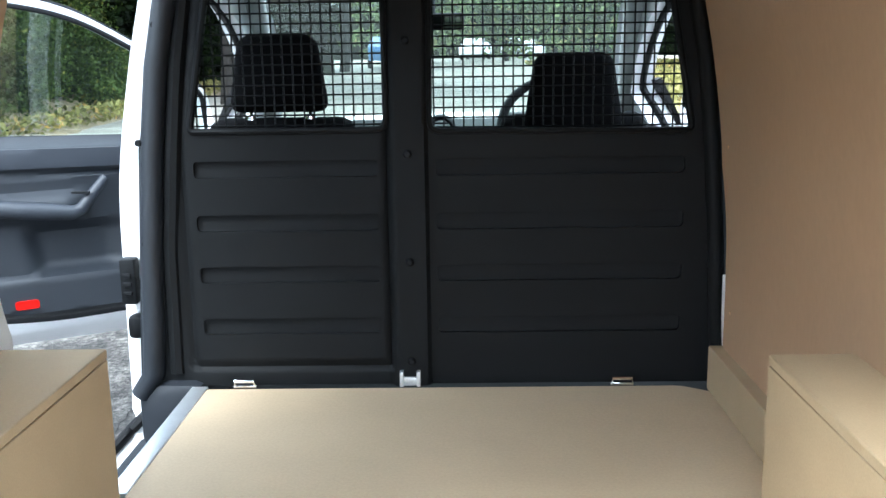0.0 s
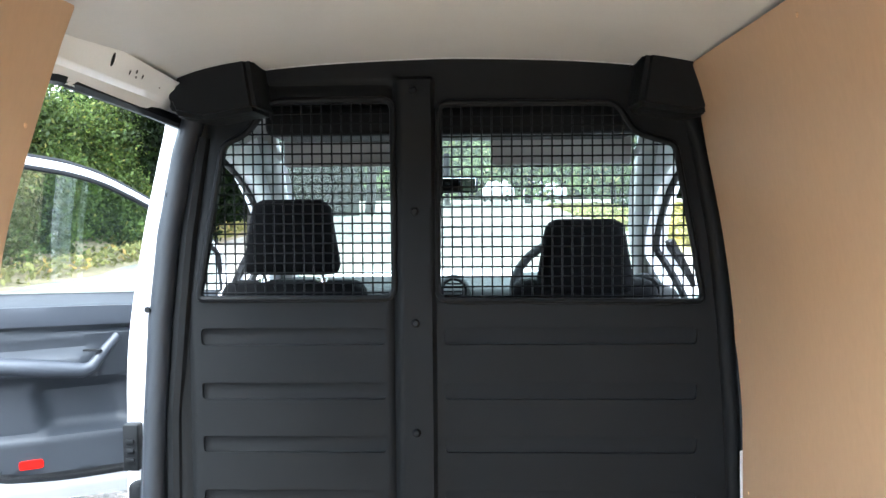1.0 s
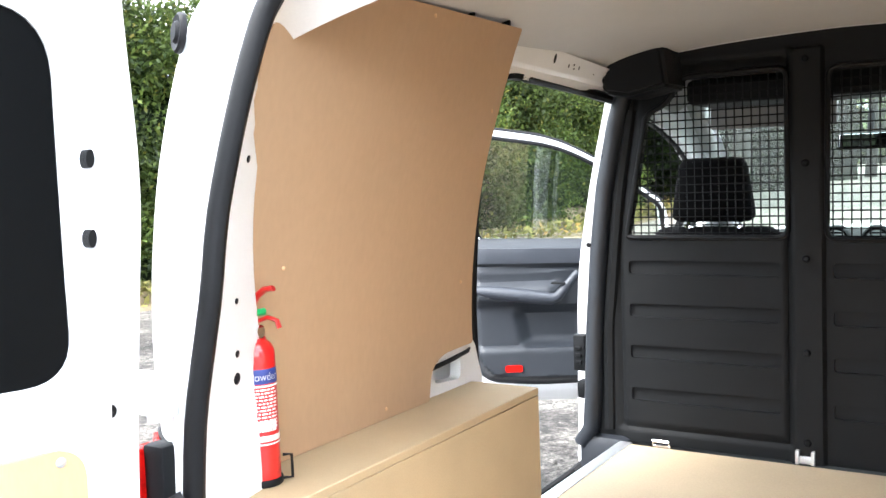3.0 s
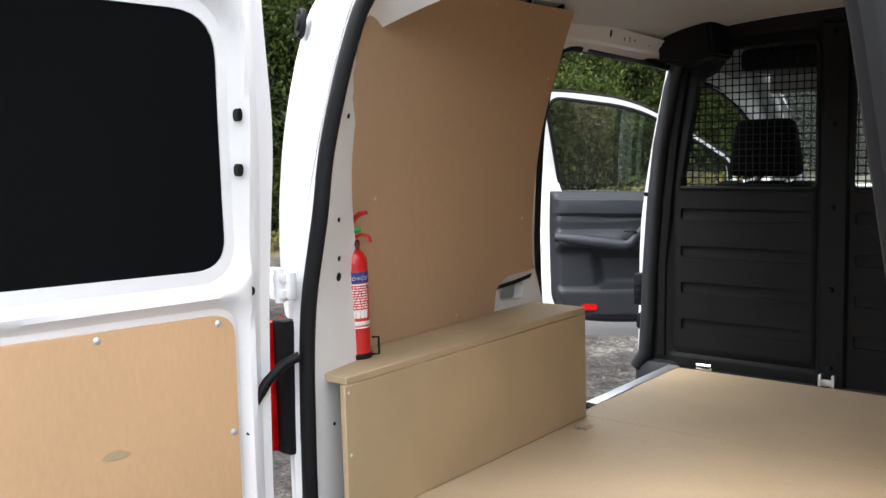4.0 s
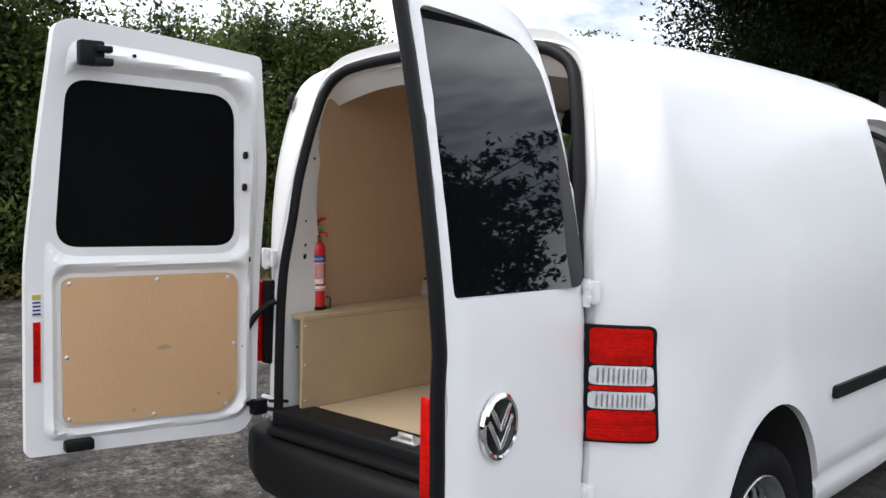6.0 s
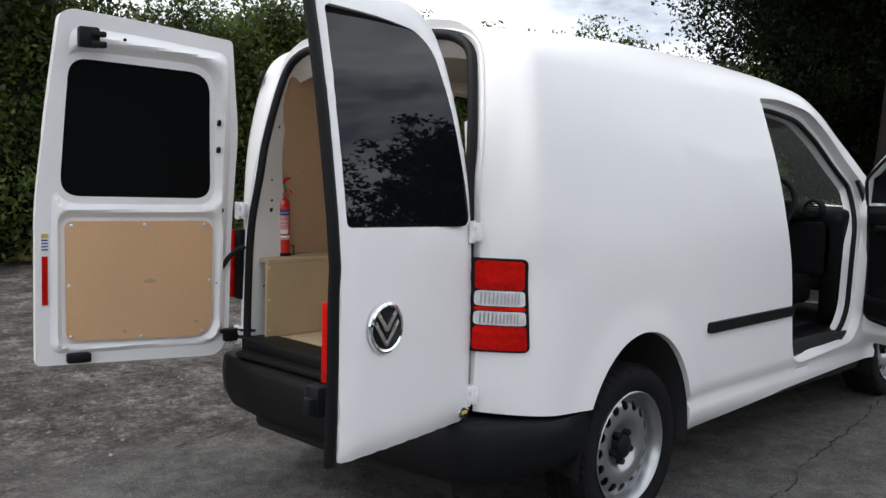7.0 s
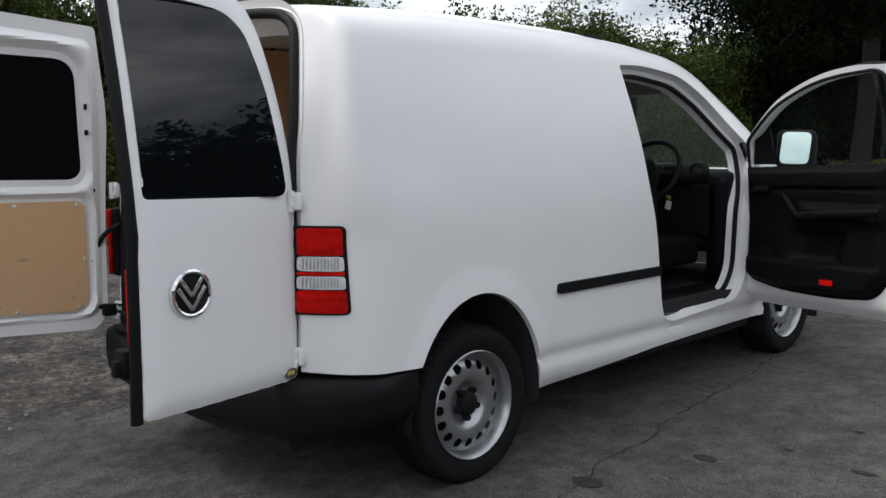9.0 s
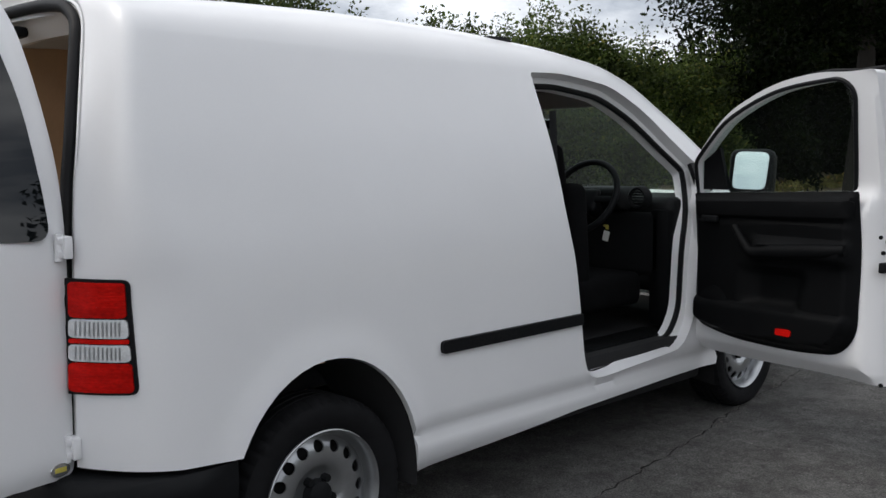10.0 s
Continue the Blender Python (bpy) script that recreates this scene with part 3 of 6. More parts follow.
def skin_patch(y0, y1, z0, z1, r, proud, thick, side, grow=0.0, slant=0.0):
    o = rounded([(y0 - grow, z0 - grow), (y1 + grow + slant * (1.045 - z0), z0 - grow), (y1 + grow + slant * (1.045 - z1), z1 + grow), (y0 - grow, z1 + grow)], r, 4)
    s = sheet(o, [], 0.02, lambda a, b: shell_in(a, b, -proud), thick=thick)
    return s if side > 0 else mirror_x(s)


for sx in (1, -1):
    light = part("tail_light", skin_patch(-0.128 if sx > 0 else -0.075, 0.018, 0.743, 1.045, 0.022, 0.006, 0.05, sx, 0.006, 0.07), BLACK, van, "tall red and clear tail light")
    for z0, z1, mm in ((0.745, 0.824, RED_LENS), (0.877, 0.889, RED_LENS), (0.947, 1.043, RED_LENS), (0.828, 0.874, CLEAR_LENS), (0.892, 0.943, CLEAR_LENS)):
        part("lens", skin_patch(-0.086 if sx > 0 else -0.070, 0.014, z0, z1, 0.012, 0.014, 0.02, sx, 0.0, 0.07), mm, light, "clear reflector lens" if mm is CLEAR_LENS else "red lens")
    for z0, z1 in ((0.828, 0.874), (0.892, 0.943)):
        ribs = [skin_patch(y, y + 0.003, z0 + 0.006, z1 - 0.006, 0.001, 0.0153, 0.004, sx) for y in np.linspace(-0.075, 0.005, 11)]
        part("lens_ribs", join(*ribs), STEEL, light)
    for z0 in list(np.linspace(0.75, 0.819, 8)) + list(np.linspace(0.954, 1.035, 9)):
        part("lens_rib", skin_patch(-0.082 if sx > 0 else -0.066, 0.009, z0, z0 + 0.003, 0.001, 0.0153, 0.004, sx, 0.0, 0.07), RED_LENS, light)
    strip = sheet(rounded([(1.114, 0.696), (1.896, 0.698), (1.893, 0.742), (1.114, 0.740)], [0.016, 0.004, 0.004, 0.016], 4), [], 0.04, lambda a, b: shell_in(a, b, -0.014), thick=0.02)
    if sx > 0:
        part("side_strip", strip, BLACK, van, "black rubbing strip along the side")
    # hinges of the rear doors
    for hz in (1.13, 0.59):
        h = join(block((0.66, -0.072, hz - 0.030), (0.712, -0.05, hz + 0.030), 0.004), block((0.668, -0.086, hz - 0.027), (0.700, -0.066, hz - 0.008), 0.003), block((0.668, -0.086, hz + 0.008), (0.700, -0.066, hz + 0.027), 0.003))
        pin = lathe([(0.0, -0.036), (0.011, -0.036), (0.011, 0.036), (0.0, 0.036)], 12, Matrix.Translation((0.686, -0.078, hz)))
        s = join(h, pin)
        leaf_plate = part("door_hinge", s if sx > 0 else mirror_x(s), WHITE, van, "white painted steel door hinge")
        plate = join(block((0.688, -0.062, hz - 0.036), (0.742, -0.046, hz + 0.036), 0.004), *[moved(lathe([(0.0, 0.004), (0.006, 0.003), (0.007, 0.0)], 10), Matrix.Translation((0.722, -0.062, hz + dz)) @ Matrix.Rotation(radians(90), 4, "X")) for dz in (-0.018, 0.018)])
        if sx < 0:
            part("hinge_plate", mirror_x(plate), WHITE, leaf_plate)
    bf_v = lathe([(0.0, 0.012), (0.014, 0.012), (0.017, 0.004), (0.026, 0.006), (0.03, 0.0), (0.03, -0.01)], 20)
    mm = Matrix.Translation((0.733, 0.058, 1.704)) @ Vector((0.36, -0.92, 0.12)).to_track_quat("Z", "Y").to_matrix().to_4x4() @ Matrix.Diagonal((0.8, 1.15, 0.7, 1))
    s = moved(bf_v, mm)
    if sx < 0:
        part("door_buffer", mirror_x(s), RUBBER, van, "black rubber door stop")

part("light_pocket", block((-0.735, -0.066, 0.745), (-0.688, -0.03, 1.05), 0.006), BLACK, van, "black inner side of the tail light pocket")

part("light_edge", block((-0.756, -0.078, 0.75), (-0.729, -0.035, 1.045), 0.006), RED_LENS, van, "red edge of the tail light")

# ---- rear doors: built flat as (u from the hinge, z), then swung open ----
def door_map(hinge, way, out, bend, bow=0.0):
    e, o, h = Vector((*way, 0)).normalized(), Vector((*out, 0)).normalized(), Vector((*hinge, 0))
    return lambda u, w, z: tuple(h + e * u + o * (w - bend(z) + bow * u * (0.6 - u)) + Vector((0, 0, z)))


rear_bend = ease([0.4, 0.6, 1.05, 1.28, 1.45, 1.62, 1.8, 1.95], [0.0, 0.0, 0.012, 0.035, 0.06, 0.09, 0.13, 0.16])
left_bend = lambda z: 0.7 * rear_bend(z)

# driver's side rear door, seen from outside
RD = door_map((0.672, -0.076), (0.122, -0.9925), (0.9925, 0.122), rear_bend, 0.08)
out_r = rounded([(-0.02, 0.51), (0.598, 0.496), (0.593, 0.79), (0.588, 1.05), (0.588, 1.2), (0.588, 1.31), (0.588, 1.66), (0.588, 1.845), (0.254, 1.857), (0.142, 1.835), (0.070, 1.786), (0.030, 1.70), (-0.008, 1.52), (-0.035, 1.32), (-0.035, 1.13), (-0.022, 0.7)],
                [0.03, 0.02, 0.1, 0.06, 0.06, 0.1, 0.1, 0.02, 0.1, 0.05, 0.05, 0.05, 0.1, 0.1, 0.1, 0.1], 5)
win_r = rounded([(0.028, 1.149), (0.567, 1.16), (0.570, 1.485), (0.566, 1.785), (0.348, 1.776), (0.183, 1.755), (0.12, 1.70), (0.066, 1.517), (0.035, 1.26)], [0.045, 0.02, 0.1, 0.02, 0.1, 0.06, 0.05, 0.1, 0.1], 6)


def puff(outl, base, depth):
    """Outer bulge of a door: rounds off towards the edges."""
    lp = densify(outl, 0.02)
    arr = np.array(lp)

    def f(u, z):
        d = float(np.sqrt(((arr - np.array([u, z])) ** 2).sum(axis=1)).min())
        k = min(1.0, d / 0.06)
        return base + depth * (1 - (1 - k) ** 2)
    return f


bulge_r = puff(out_r, 0.0, 0.022)
# the inner side: a slim frame round the glass, a deep box below it
rear_in = lambda z: -0.010 - 0.027 * min(1.0, max(0.0, (1.18 - z) / 0.22))
rdoor = part("rear_door", sheet(out_r, [win_r], 0.028, lambda u, z: RD(u, bulge_r(u, z), z), back=lambda u, z: RD(u, rear_in(z), z)), WHITE, van, "white rear door standing open, with privacy glass")
part("pane", sheet(win_r, [], 0.05, lambda u, z: RD(u, 0.016 - 0.092 * (u - 0.3) - 0.08 * u * (0.6 - u), z), back=lambda u, z: RD(u, -0.014, z)), DARK_GLASS, rdoor, "dark tinted privacy glass")
inner_r = rounded([(0.0, 0.55), (0.565, 0.54), (0.565, 1.05), (0.565, 1.2), (0.565, 1.80), (0.25, 1.80), (0.13, 1.74), (0.03, 1.45), (0.0, 1.2)], [0.08, 0.05, 0.1, 0.1, 0.04, 0.1, 0.1, 0.1, 0.1], 4)
part("inner_panel", sheet(inner_r, [rounded([(0.06, 1.19), (0.55, 1.2), (0.55, 1.74), (0.25, 1.73), (0.15, 1.65), (0.08, 1.4)], 0.04, 4)], 0.05, lambda u, z: RD(u, rear_in(z) + 0.001, z), back=lambda u, z: RD(u, rear_in(z) - 0.009, z)), WHITE, rdoor)
# black seal running down the free edge
edge = [(0.612, 0.49), (0.608, 0.62), (0.604, 0.79), (0.600, 0.95), (0.598, 1.05), (0.600, 1.19), (0.602, 1.31), (0.602, 1.5), (0.602, 1.66), (0.602, 1.85)]
part("edge_seal", tube([RD(u, -0.008 - 0.006 * (z < 1.0), z) for u, z in edge], 0.015, 10, ry=0.021, up=(0.164, -0.986, 0)), RUBBER, rdoor, "black rubber edge seal")
part("reflector", moved(block((-0.020, -0.003, 0.72), (0.020, 0.003, 0.95), 0.002), Matrix.Translation(RD(0.594, -0.050, 0)) @ Matrix.Rotation(radians(8.2), 4, "Z")), RED_LENS, rdoor, "red reflector strip")
part("edge_flange", sheet(rounded([(-0.060, 0.53), (-0.034, 0.53), (-0.030, 1.06), (-0.038, 1.06)], 0.006, 3), [], 0.03, lambda w, z: RD(0.580, w, z), back=lambda w, z: RD(0.56, w, z)), WHITE, rdoor)
lbv = join(moved(block((-0.035, -0.03, -0.045), (0.03, 0.02, 0.045), 0.01), Matrix.Translation(RD(0.592, -0.08, 0.665))), moved(block((-0.015, -0.045, -0.025), (0.015, 0.0, 0.025), 0.005), Matrix.Translation(RD(0.60, -0.075, 0.655))))
part("latch", lbv, BLACK, rdoor, "black door latch")
# round chrome badge with plain bars
bm_m = Matrix.Translation(RD(0.434, bulge_r(0.434, 0.869) + 0.001, 0.869)) @ Vector((0.990, 0.143, 0)).to_track_quat("Z", "Y").to_matrix().to_4x4() @ Matrix.Scale(0.91, 4)
badge = part("badge", moved(lathe([(0.0, 0.006), (0.070, 0.006), (0.074, 0.004)], 40), bm_m), BLACK, rdoor, "round chrome and black badge")
part("badge_ring", moved(lathe([(0.068, 0.0), (0.069, 0.011), (0.075, 0.014), (0.082, 0.010), (0.084, 0.0)], 48), bm_m), CHROME, badge, "chrome ring")
for a, b in (((-0.044, 0.050), (0.0, -0.008)), ((0.044, 0.050), (0.0, -0.008)), ((-0.056, 0.020), (0.0, -0.056)), ((0.056, 0.020), (0.0, -0.056))):
    d = Vector((b[0] - a[0], b[1] - a[1]))
    ang = math.atan2(d.y, d.x)
    bar = moved(block((-d.length / 2, -0.0075, 0.004), (d.length / 2, 0.0075, 0.011), 0.002), Matrix.Translation(((a[0] + b[0]) / 2, (a[1] + b[1]) / 2, 0)) @ Matrix.Rotation(ang, 4, "Z"))
    part("badge_bar", moved(bar, bm_m), CHROME, badge)
st_m = Matrix.Translation(RD(0.030, bulge_r(0.030, 0.540) + 0.002, 0.540)) @ Vector((0.990, 0.143, 0)).to_track_quat("Z", "Y").to_matrix().to_4x4() @ Matrix.Diagonal((1.5, 1.0, 1, 1))
sticker = part("sticker", moved(lathe([(0.0, 0.002), (0.018, 0.002), (0.019, 0.0)], 20), st_m), CHROME, rdoor, "small oval silver and yellow sticker")
part("sticker_print", moved(block((-0.011, -0.006, 0.002), (0.011, 0.007, 0.003), 0.0005), st_m), YELLOW, sticker)

# passenger side rear door, seen from inside
LD = door_map((-0.672, -0.085), (-0.188, -0.982), (-0.982, 0.188), left_bend)
out_l = rounded([(0.08, 0.511), (0.809, 0.532), (0.807, 1.156), (0.768, 1.539), (0.732, 1.871), (0.684, 1.889), (0.417, 1.868), (0.061, 1.83), (0.012, 1.459), (0.028, 1.017), (0.034, 0.588)], [0.05, 0.02, 0.1, 0.1, 0.03, 0.02, 0.1, 0.02, 0.1, 0.1, 0.05], 5)
win_l = rounded([(0.122, 1.182), (0.722, 1.19), (0.695, 1.712), (0.148, 1.692)], [0.07, 0.08, 0.07, 0.09], 7)
ldoor = part("rear_door", sheet(out_l, [win_l], 0.03, lambda u, z: LD(u, 0.02, z), back=lambda u, z: LD(u, 0.075 if u < 0.78 else 0.06, z)), WHITE, van, "white rear door standing open, lined with hardboard")
# raised inner frame with a rounded recess round the glass and one round the board
frame_l = rounded([(0.055, 0.56), (0.757, 0.575), (0.752, 1.15), (0.725, 1.50), (0.69, 1.83), (0.40, 1.81), (0.075, 1.775), (0.045, 1.4)], [0.10, 0.05, 0.05, 0.05, 0.05, 0.1, 0.05, 0.1], 5)
win_in = rounded([(0.102, 1.154), (0.742, 1.162), (0.715, 1.742), (0.128, 1.722)], [0.09, 0.10, 0.09, 0.12], 7)
ply_in = rounded([(0.102, 0.589), (0.712, 0.610), (0.716, 1.107), (0.102, 1.103)], [0.10, 0.05, 0.05, 0.06], 7)


def rim_soft(loops, top, fall):
    arr = np.concatenate([np.array(densify(lp, 0.012)) for lp in loops])

    def f(u, z):
        d = float(np.sqrt(((arr - np.array([u, z])) ** 2).sum(axis=1)).min())
        k = min(1.0, d / fall)
        return top * k * k * (3 - 2 * k)
    return f


soft_l = rim_soft([frame_l, win_in, ply_in], 0.030, 0.038)
part("inner_frame", flip(sheet(frame_l, [win_in, ply_in], 0.012, lambda u, z: LD(u, 0.019 - soft_l(u, z), z))), WHITE, ldoor, "white pressed steel inner frame")
part("glass_recess", flip(sheet(win_in, [win_l], 0.03, lambda u, z: LD(u, 0.0185, z))), WHITE, ldoor)
part("pane", sheet(win_l, [], 0.06, lambda u, z: LD(u, 0.07, z), back=lambda u, z: LD(u, 0.024, z)), DARK_IN, ldoor, "blacked-out rear window")
hb = rounded([(0.115, 0.602), (0.699, 0.623), (0.703, 1.093), (0.115, 1.089)], [0.09, 0.035, 0.035, 0.05], 7)
board = part("lining_board", sheet(hb, [], 0.05, lambda u, z: LD(u, 0.016, z), back=lambda u, z: LD(u, 0.006, z)), PLY_DOOR, ldoor, "tan hardboard door lining with scuffs")
in_n = Vector((0.982, -0.188, 0)).to_track_quat("Z", "Y").to_matrix().to_4x4()
for u, z in ((0.68, 1.075), (0.40, 1.076), (0.152, 1.073), (0.688, 0.84), (0.127, 0.838), (0.682, 0.64), (0.155, 0.625), (0.41, 0.622)):
    part("screw", moved(lathe([(0.0, 0.0035), (0.003, 0.003), (0.0075, 0.0008), (0.0075, 0.0)], 12), Matrix.Translation(LD(u, 0.0055, z)) @ in_n), ALU, board)
scuff_shape = [(0.345, 0.846), (0.372, 0.857), (0.395, 0.852), (0.405, 0.842), (0.383, 0.838), (0.362, 0.840)]
part("scuff", sheet(rounded(scuff_shape, 0.004, 2), [], 0.02, lambda u, z: LD(u, 0.0045, z), back=lambda u, z: LD(u, 0.0065, z)), MDF, board, "brown scratch mark")
for u, z in ((0.175, 0.66), (0.47, 0.64)):
    part("scuff", sheet(rounded([(u, z), (u + 0.014, z), (u + 0.014, z + 0.012), (u, z + 0.012)], 0.005, 3), [], 0.01, lambda a, b: LD(a, 0.0045, b), back=lambda a, b: LD(a, 0.0065, b)), MDF, board)
for u, z, ru, rz in ((0.106, 1.495, 0.006, 0.013), (0.104, 1.385, 0.006, 0.013), (0.085, 1.134, 0.011, 0.011), (0.07, 0.615, 0.009, 0.009), (0.50, 1.79, 0.006, 0.006)):
    o = [(u + ru * math.cos(a), z + rz * math.sin(a)) for a in np.linspace(0, 2 * math.pi, 15)[:-1]]
    part("hole_plug", sheet(o, [], 0.03, lambda a, b: LD(a, -0.010, b), back=lambda a, b: LD(a, 0.01, b)), BLACK, ldoor, "dark hole in the inner frame")
top_latch = part("latch", join(block((-0.045, -0.03, -0.03), (0.03, 0.012, 0.045), 0.008), block((0.0, -0.045, 0.01), (0.05, -0.012, 0.03), 0.005), block((-0.005, -0.05, -0.03), (0.05, -0.012, -0.008), 0.005)), BLACK, ldoor, "black door latch")
top_latch.matrix_basis = Matrix.Translation(LD(0.632, -0.025, 1.776)) @ Matrix.Rotation(radians(79), 4, "Z")
low_latch = part("latch", block((-0.045, -0.02, -0.022), (0.045, 0.02, 0.015), 0.008), BLACK, ldoor, "black lower door latch")
low_latch.matrix_basis = Matrix.Translation(LD(0.655, 0.0, 0.56)) @ Matrix.Rotation(radians(79), 4, "Z")
lab = rounded([(0.760, 0.978), (0.789, 0.978), (0.789, 1.047), (0.760, 1.047)], 0.003, 2)
label = part("label", sheet(lab, [], 0.02, lambda u, z: LD(u, 0.0165, z), back=lambda u, z: LD(u, 0.02, z)), LABEL_W, ldoor, "small white and yellow warning label")
part("label_head", sheet([(0.762, 1.028), (0.787, 1.028), (0.787, 1.045), (0.762, 1.045)], [], 0.02, lambda u, z: LD(u, 0.0155, z), back=lambda u, z: LD(u, 0.018, z)), YELLOW, label)
part("label_print", join(*[sheet([(0.763, z), (0.786, z), (0.786, z + 0.006), (0.763, z + 0.006)], [], 0.02, lambda a, b: LD(a, 0.0155, b), back=lambda a, b: LD(a, 0.018, b)) for z in (0.981, 0.993, 1.005, 1.017)]), LABEL_B, label)
part("reflector", sheet([(0.764, 0.77), (0.785, 0.77), (0.785, 0.958), (0.764, 0.958)], [], 0.03, lambda u, z: LD(u, 0.014, z), back=lambda u, z: LD(u, 0.02, z)), RED_LENS, ldoor, "red reflector strip")
# wiring gaiter between door and body
part("wiring_gaiter", tube([(-0.64, -0.07, 0.98), (-0.66, -0.10, 0.965), (-0.68, -0.13, 0.93), (-0.70, -0.155, 0.88), (-0.705, -0.165, 0.82)], 0.011, 10), RUBBER, van, "black ribbed wiring gaiter")
part("door_check", join(block((-0.715, -0.14, 0.57), (-0.67, -0.08, 0.625), 0.006), tube([(-0.685, -0.09, 0.585), (-0.62, -0.03, 0.585)], 0.008), tube([(-0.685, -0.09, 0.615), (-0.62, -0.03, 0.615)], 0.006)), BLACK, van, "black door check strap")


# ---- bulkhead ----
def rect(x0, x1, z0, z1):
    return [(x0, z0), (x1, z0), (x1, z1), (x0, z1)]


bulk_out = rounded([(-0.745, 0.585), (0.695, 0.585), (0.70, 0.75), (0.69, 1.19), (0.60, 1.62), (0.645, 1.70), (0.60, 1.80), (0.30, 1.842), (-0.30, 1.842), (-0.60, 1.80), (-0.645, 1.70), (-0.62, 1.66), (-0.71, 1.2), (-0.745, 0.75)],
                   [0.02, 0.02, 0.1, 0.1, 0.05, 0.03, 0.03, 0.1, 0.1, 0.03, 0.03, 0.05, 0.1, 0.1], 4)
mesh_l = rounded([(-0.622, 1.243), (-0.135, 1.243), (-0.135, 1.727), (-0.435, 1.727), (-0.495, 1.645), (-0.552, 1.622)], [0.015, 0.03, 0.03, 0.03, 0.03, 0.02], 5)
mesh_r = rounded([(-0.030, 1.238), (0.615, 1.232), (0.545, 1.612), (0.448, 1.64), (0.405, 1.712), (-0.024, 1.718)], [0.03, 0.02, 0.02, 0.03, 0.03, 0.03], 5)
rib_boxes = [(x0, x1, z) for z in (1.148, 1.012, 0.879, 0.743) for x0, x1 in ((-0.618, -0.158), (-0.014, 0.60))]


def bulk_y(x, z):
    """Pressed relief: raised pillar, sunk ribs, edge roll."""
    y = 1.760
    k = min(1.0, max(0.0, (0.052 - abs(x + 0.083)) / 0.012))
    if z < 1.78:
        y -= 0.016 * k * k * (3 - 2 * k)
    # groove round the passenger side panel
    box_d = max(abs(x + 0.393) - 0.258 + 0.06 * max(0.0, (z - 1.25)) * (1 if x < -0.39 else 0) / 0.4, 0.635 - z, z - 1.76)
    if abs(box_d) < 0.012:
        y += 0.010 * (1 - (abs(box_d) / 0.012) ** 2)
    return y


rib_holes = [rounded(rect(x0, x1, z - 0.021, z + 0.021), [0.012, 0.014, 0.014, 0.012], 4) for x0, x1, z in rib_boxes]
bulkhead = part("bulkhead", flip(sheet(bulk_out, [mesh_l, mesh_r] + rib_holes, 0.0095, lambda a, b: (a, bulk_y(a, b), b), back=lambda a, b: (a, 1.80, b))), GREY, van, "dark grey moulded bulkhead with two mesh windows", angle=50)
for x0, x1, z in rib_boxes:
    # sunk rib, deepest along its upper edge
    fall = lambda a, b: (a, 1.7705 + 0.004 * max(0.0, (b - z) / 0.021), b)
    part("rib_panel", flip(sheet(rounded(rect(x0 - 0.002, x1 + 0.002, z - 0.023, z + 0.023), 0.014, 4), [], 0.03, fall, back=lambda a, b: (a, 1.79, b))), GREY, bulkhead)
for mesh_w in (mesh_l, mesh_r):
    xs, zs = [p[0] for p in mesh_w], [p[1] for p in mesh_w]
    bars = []
    for c in np.arange(min(xs) + 0.012, max(xs), 0.0245):
        span = [z for z in np.arange(min(zs), max(zs), 0.004) if inside(np.array([c]), np.array([z]), mesh_w)[0]]
        if len(span) > 3:
            bars.append(tube([(c, 1.783, span[0] - 0.01), (c, 1.783, span[-1] + 0.01)], 0.0023, 5))
    for c in np.arange(min(zs) + 0.012, max(zs), 0.0245):
        span = [x for x in np.arange(min(xs), max(xs), 0.004) if inside(np.array([x]), np.array([c]), mesh_w)[0]]
        if len(span) > 3:
            bars.append(tube([(span[0] - 0.01, 1.780, c), (span[-1] + 0.01, 1.780, c)], 0.0023, 5))
    part("wire_mesh", join(*bars), BLACK, bulkhead, "black welded wire mesh window")
    part("mesh_surround", tube([(x, 1.757, z) for x, z in densify(mesh_w, 0.03)], 0.008, 8, closed=True), BLACK, bulkhead)
for bz in (1.745, 1.455, 1.183, 0.912, 0.65):
    part("bolt", moved(lathe([(0.0, 0.008), (0.006, 0.008), (0.009, 0.004), (0.011, 0.0)], 12), Matrix.Translation((-0.083, 1.743, bz)) @ Matrix.Rotation(radians(90), 4, "X")), BLACK, bulkhead)
for sx in (1, -1):
    pod = [[(0.43, 1.69), (0.56, 1.668), (0.635, 1.682), (0.648, 1.712), (0.62, 1.834), (0.45, 1.822)]] * 3
    vsn = []
    for (yq, k), o in zip(((1.625, 0.92), (1.645, 1.0), (1.765, 1.02)), pod):
        cx, cz = 0.56, 1.75
        vsn += [(sx * (cx + (x - cx) * k), yq, cz + (z - cz) * k) for x, z in o]
    fcs = [(i * 6 + j, i * 6 + (j + 1) % 6, (i + 1) * 6 + (j + 1) % 6, (i + 1) * 6 + j) for i in range(2) for j in range(6)] + [tuple(range(6))]
    bm = bmesh.new()
    bvs = [bm.verts.new(v) for v in vsn]
    for f in fcs:
        bm.faces.new([bvs[i] for i in f])
    bmesh.ops.recalc_face_normals(bm, faces=bm.faces)
    bmesh.ops.bevel(bm, geom=bm.edges[:], offset=0.010, segments=2, affect="EDGES")
    part("corner_cover", bm, GREY, bulkhead, "dark grey moulded corner cover")
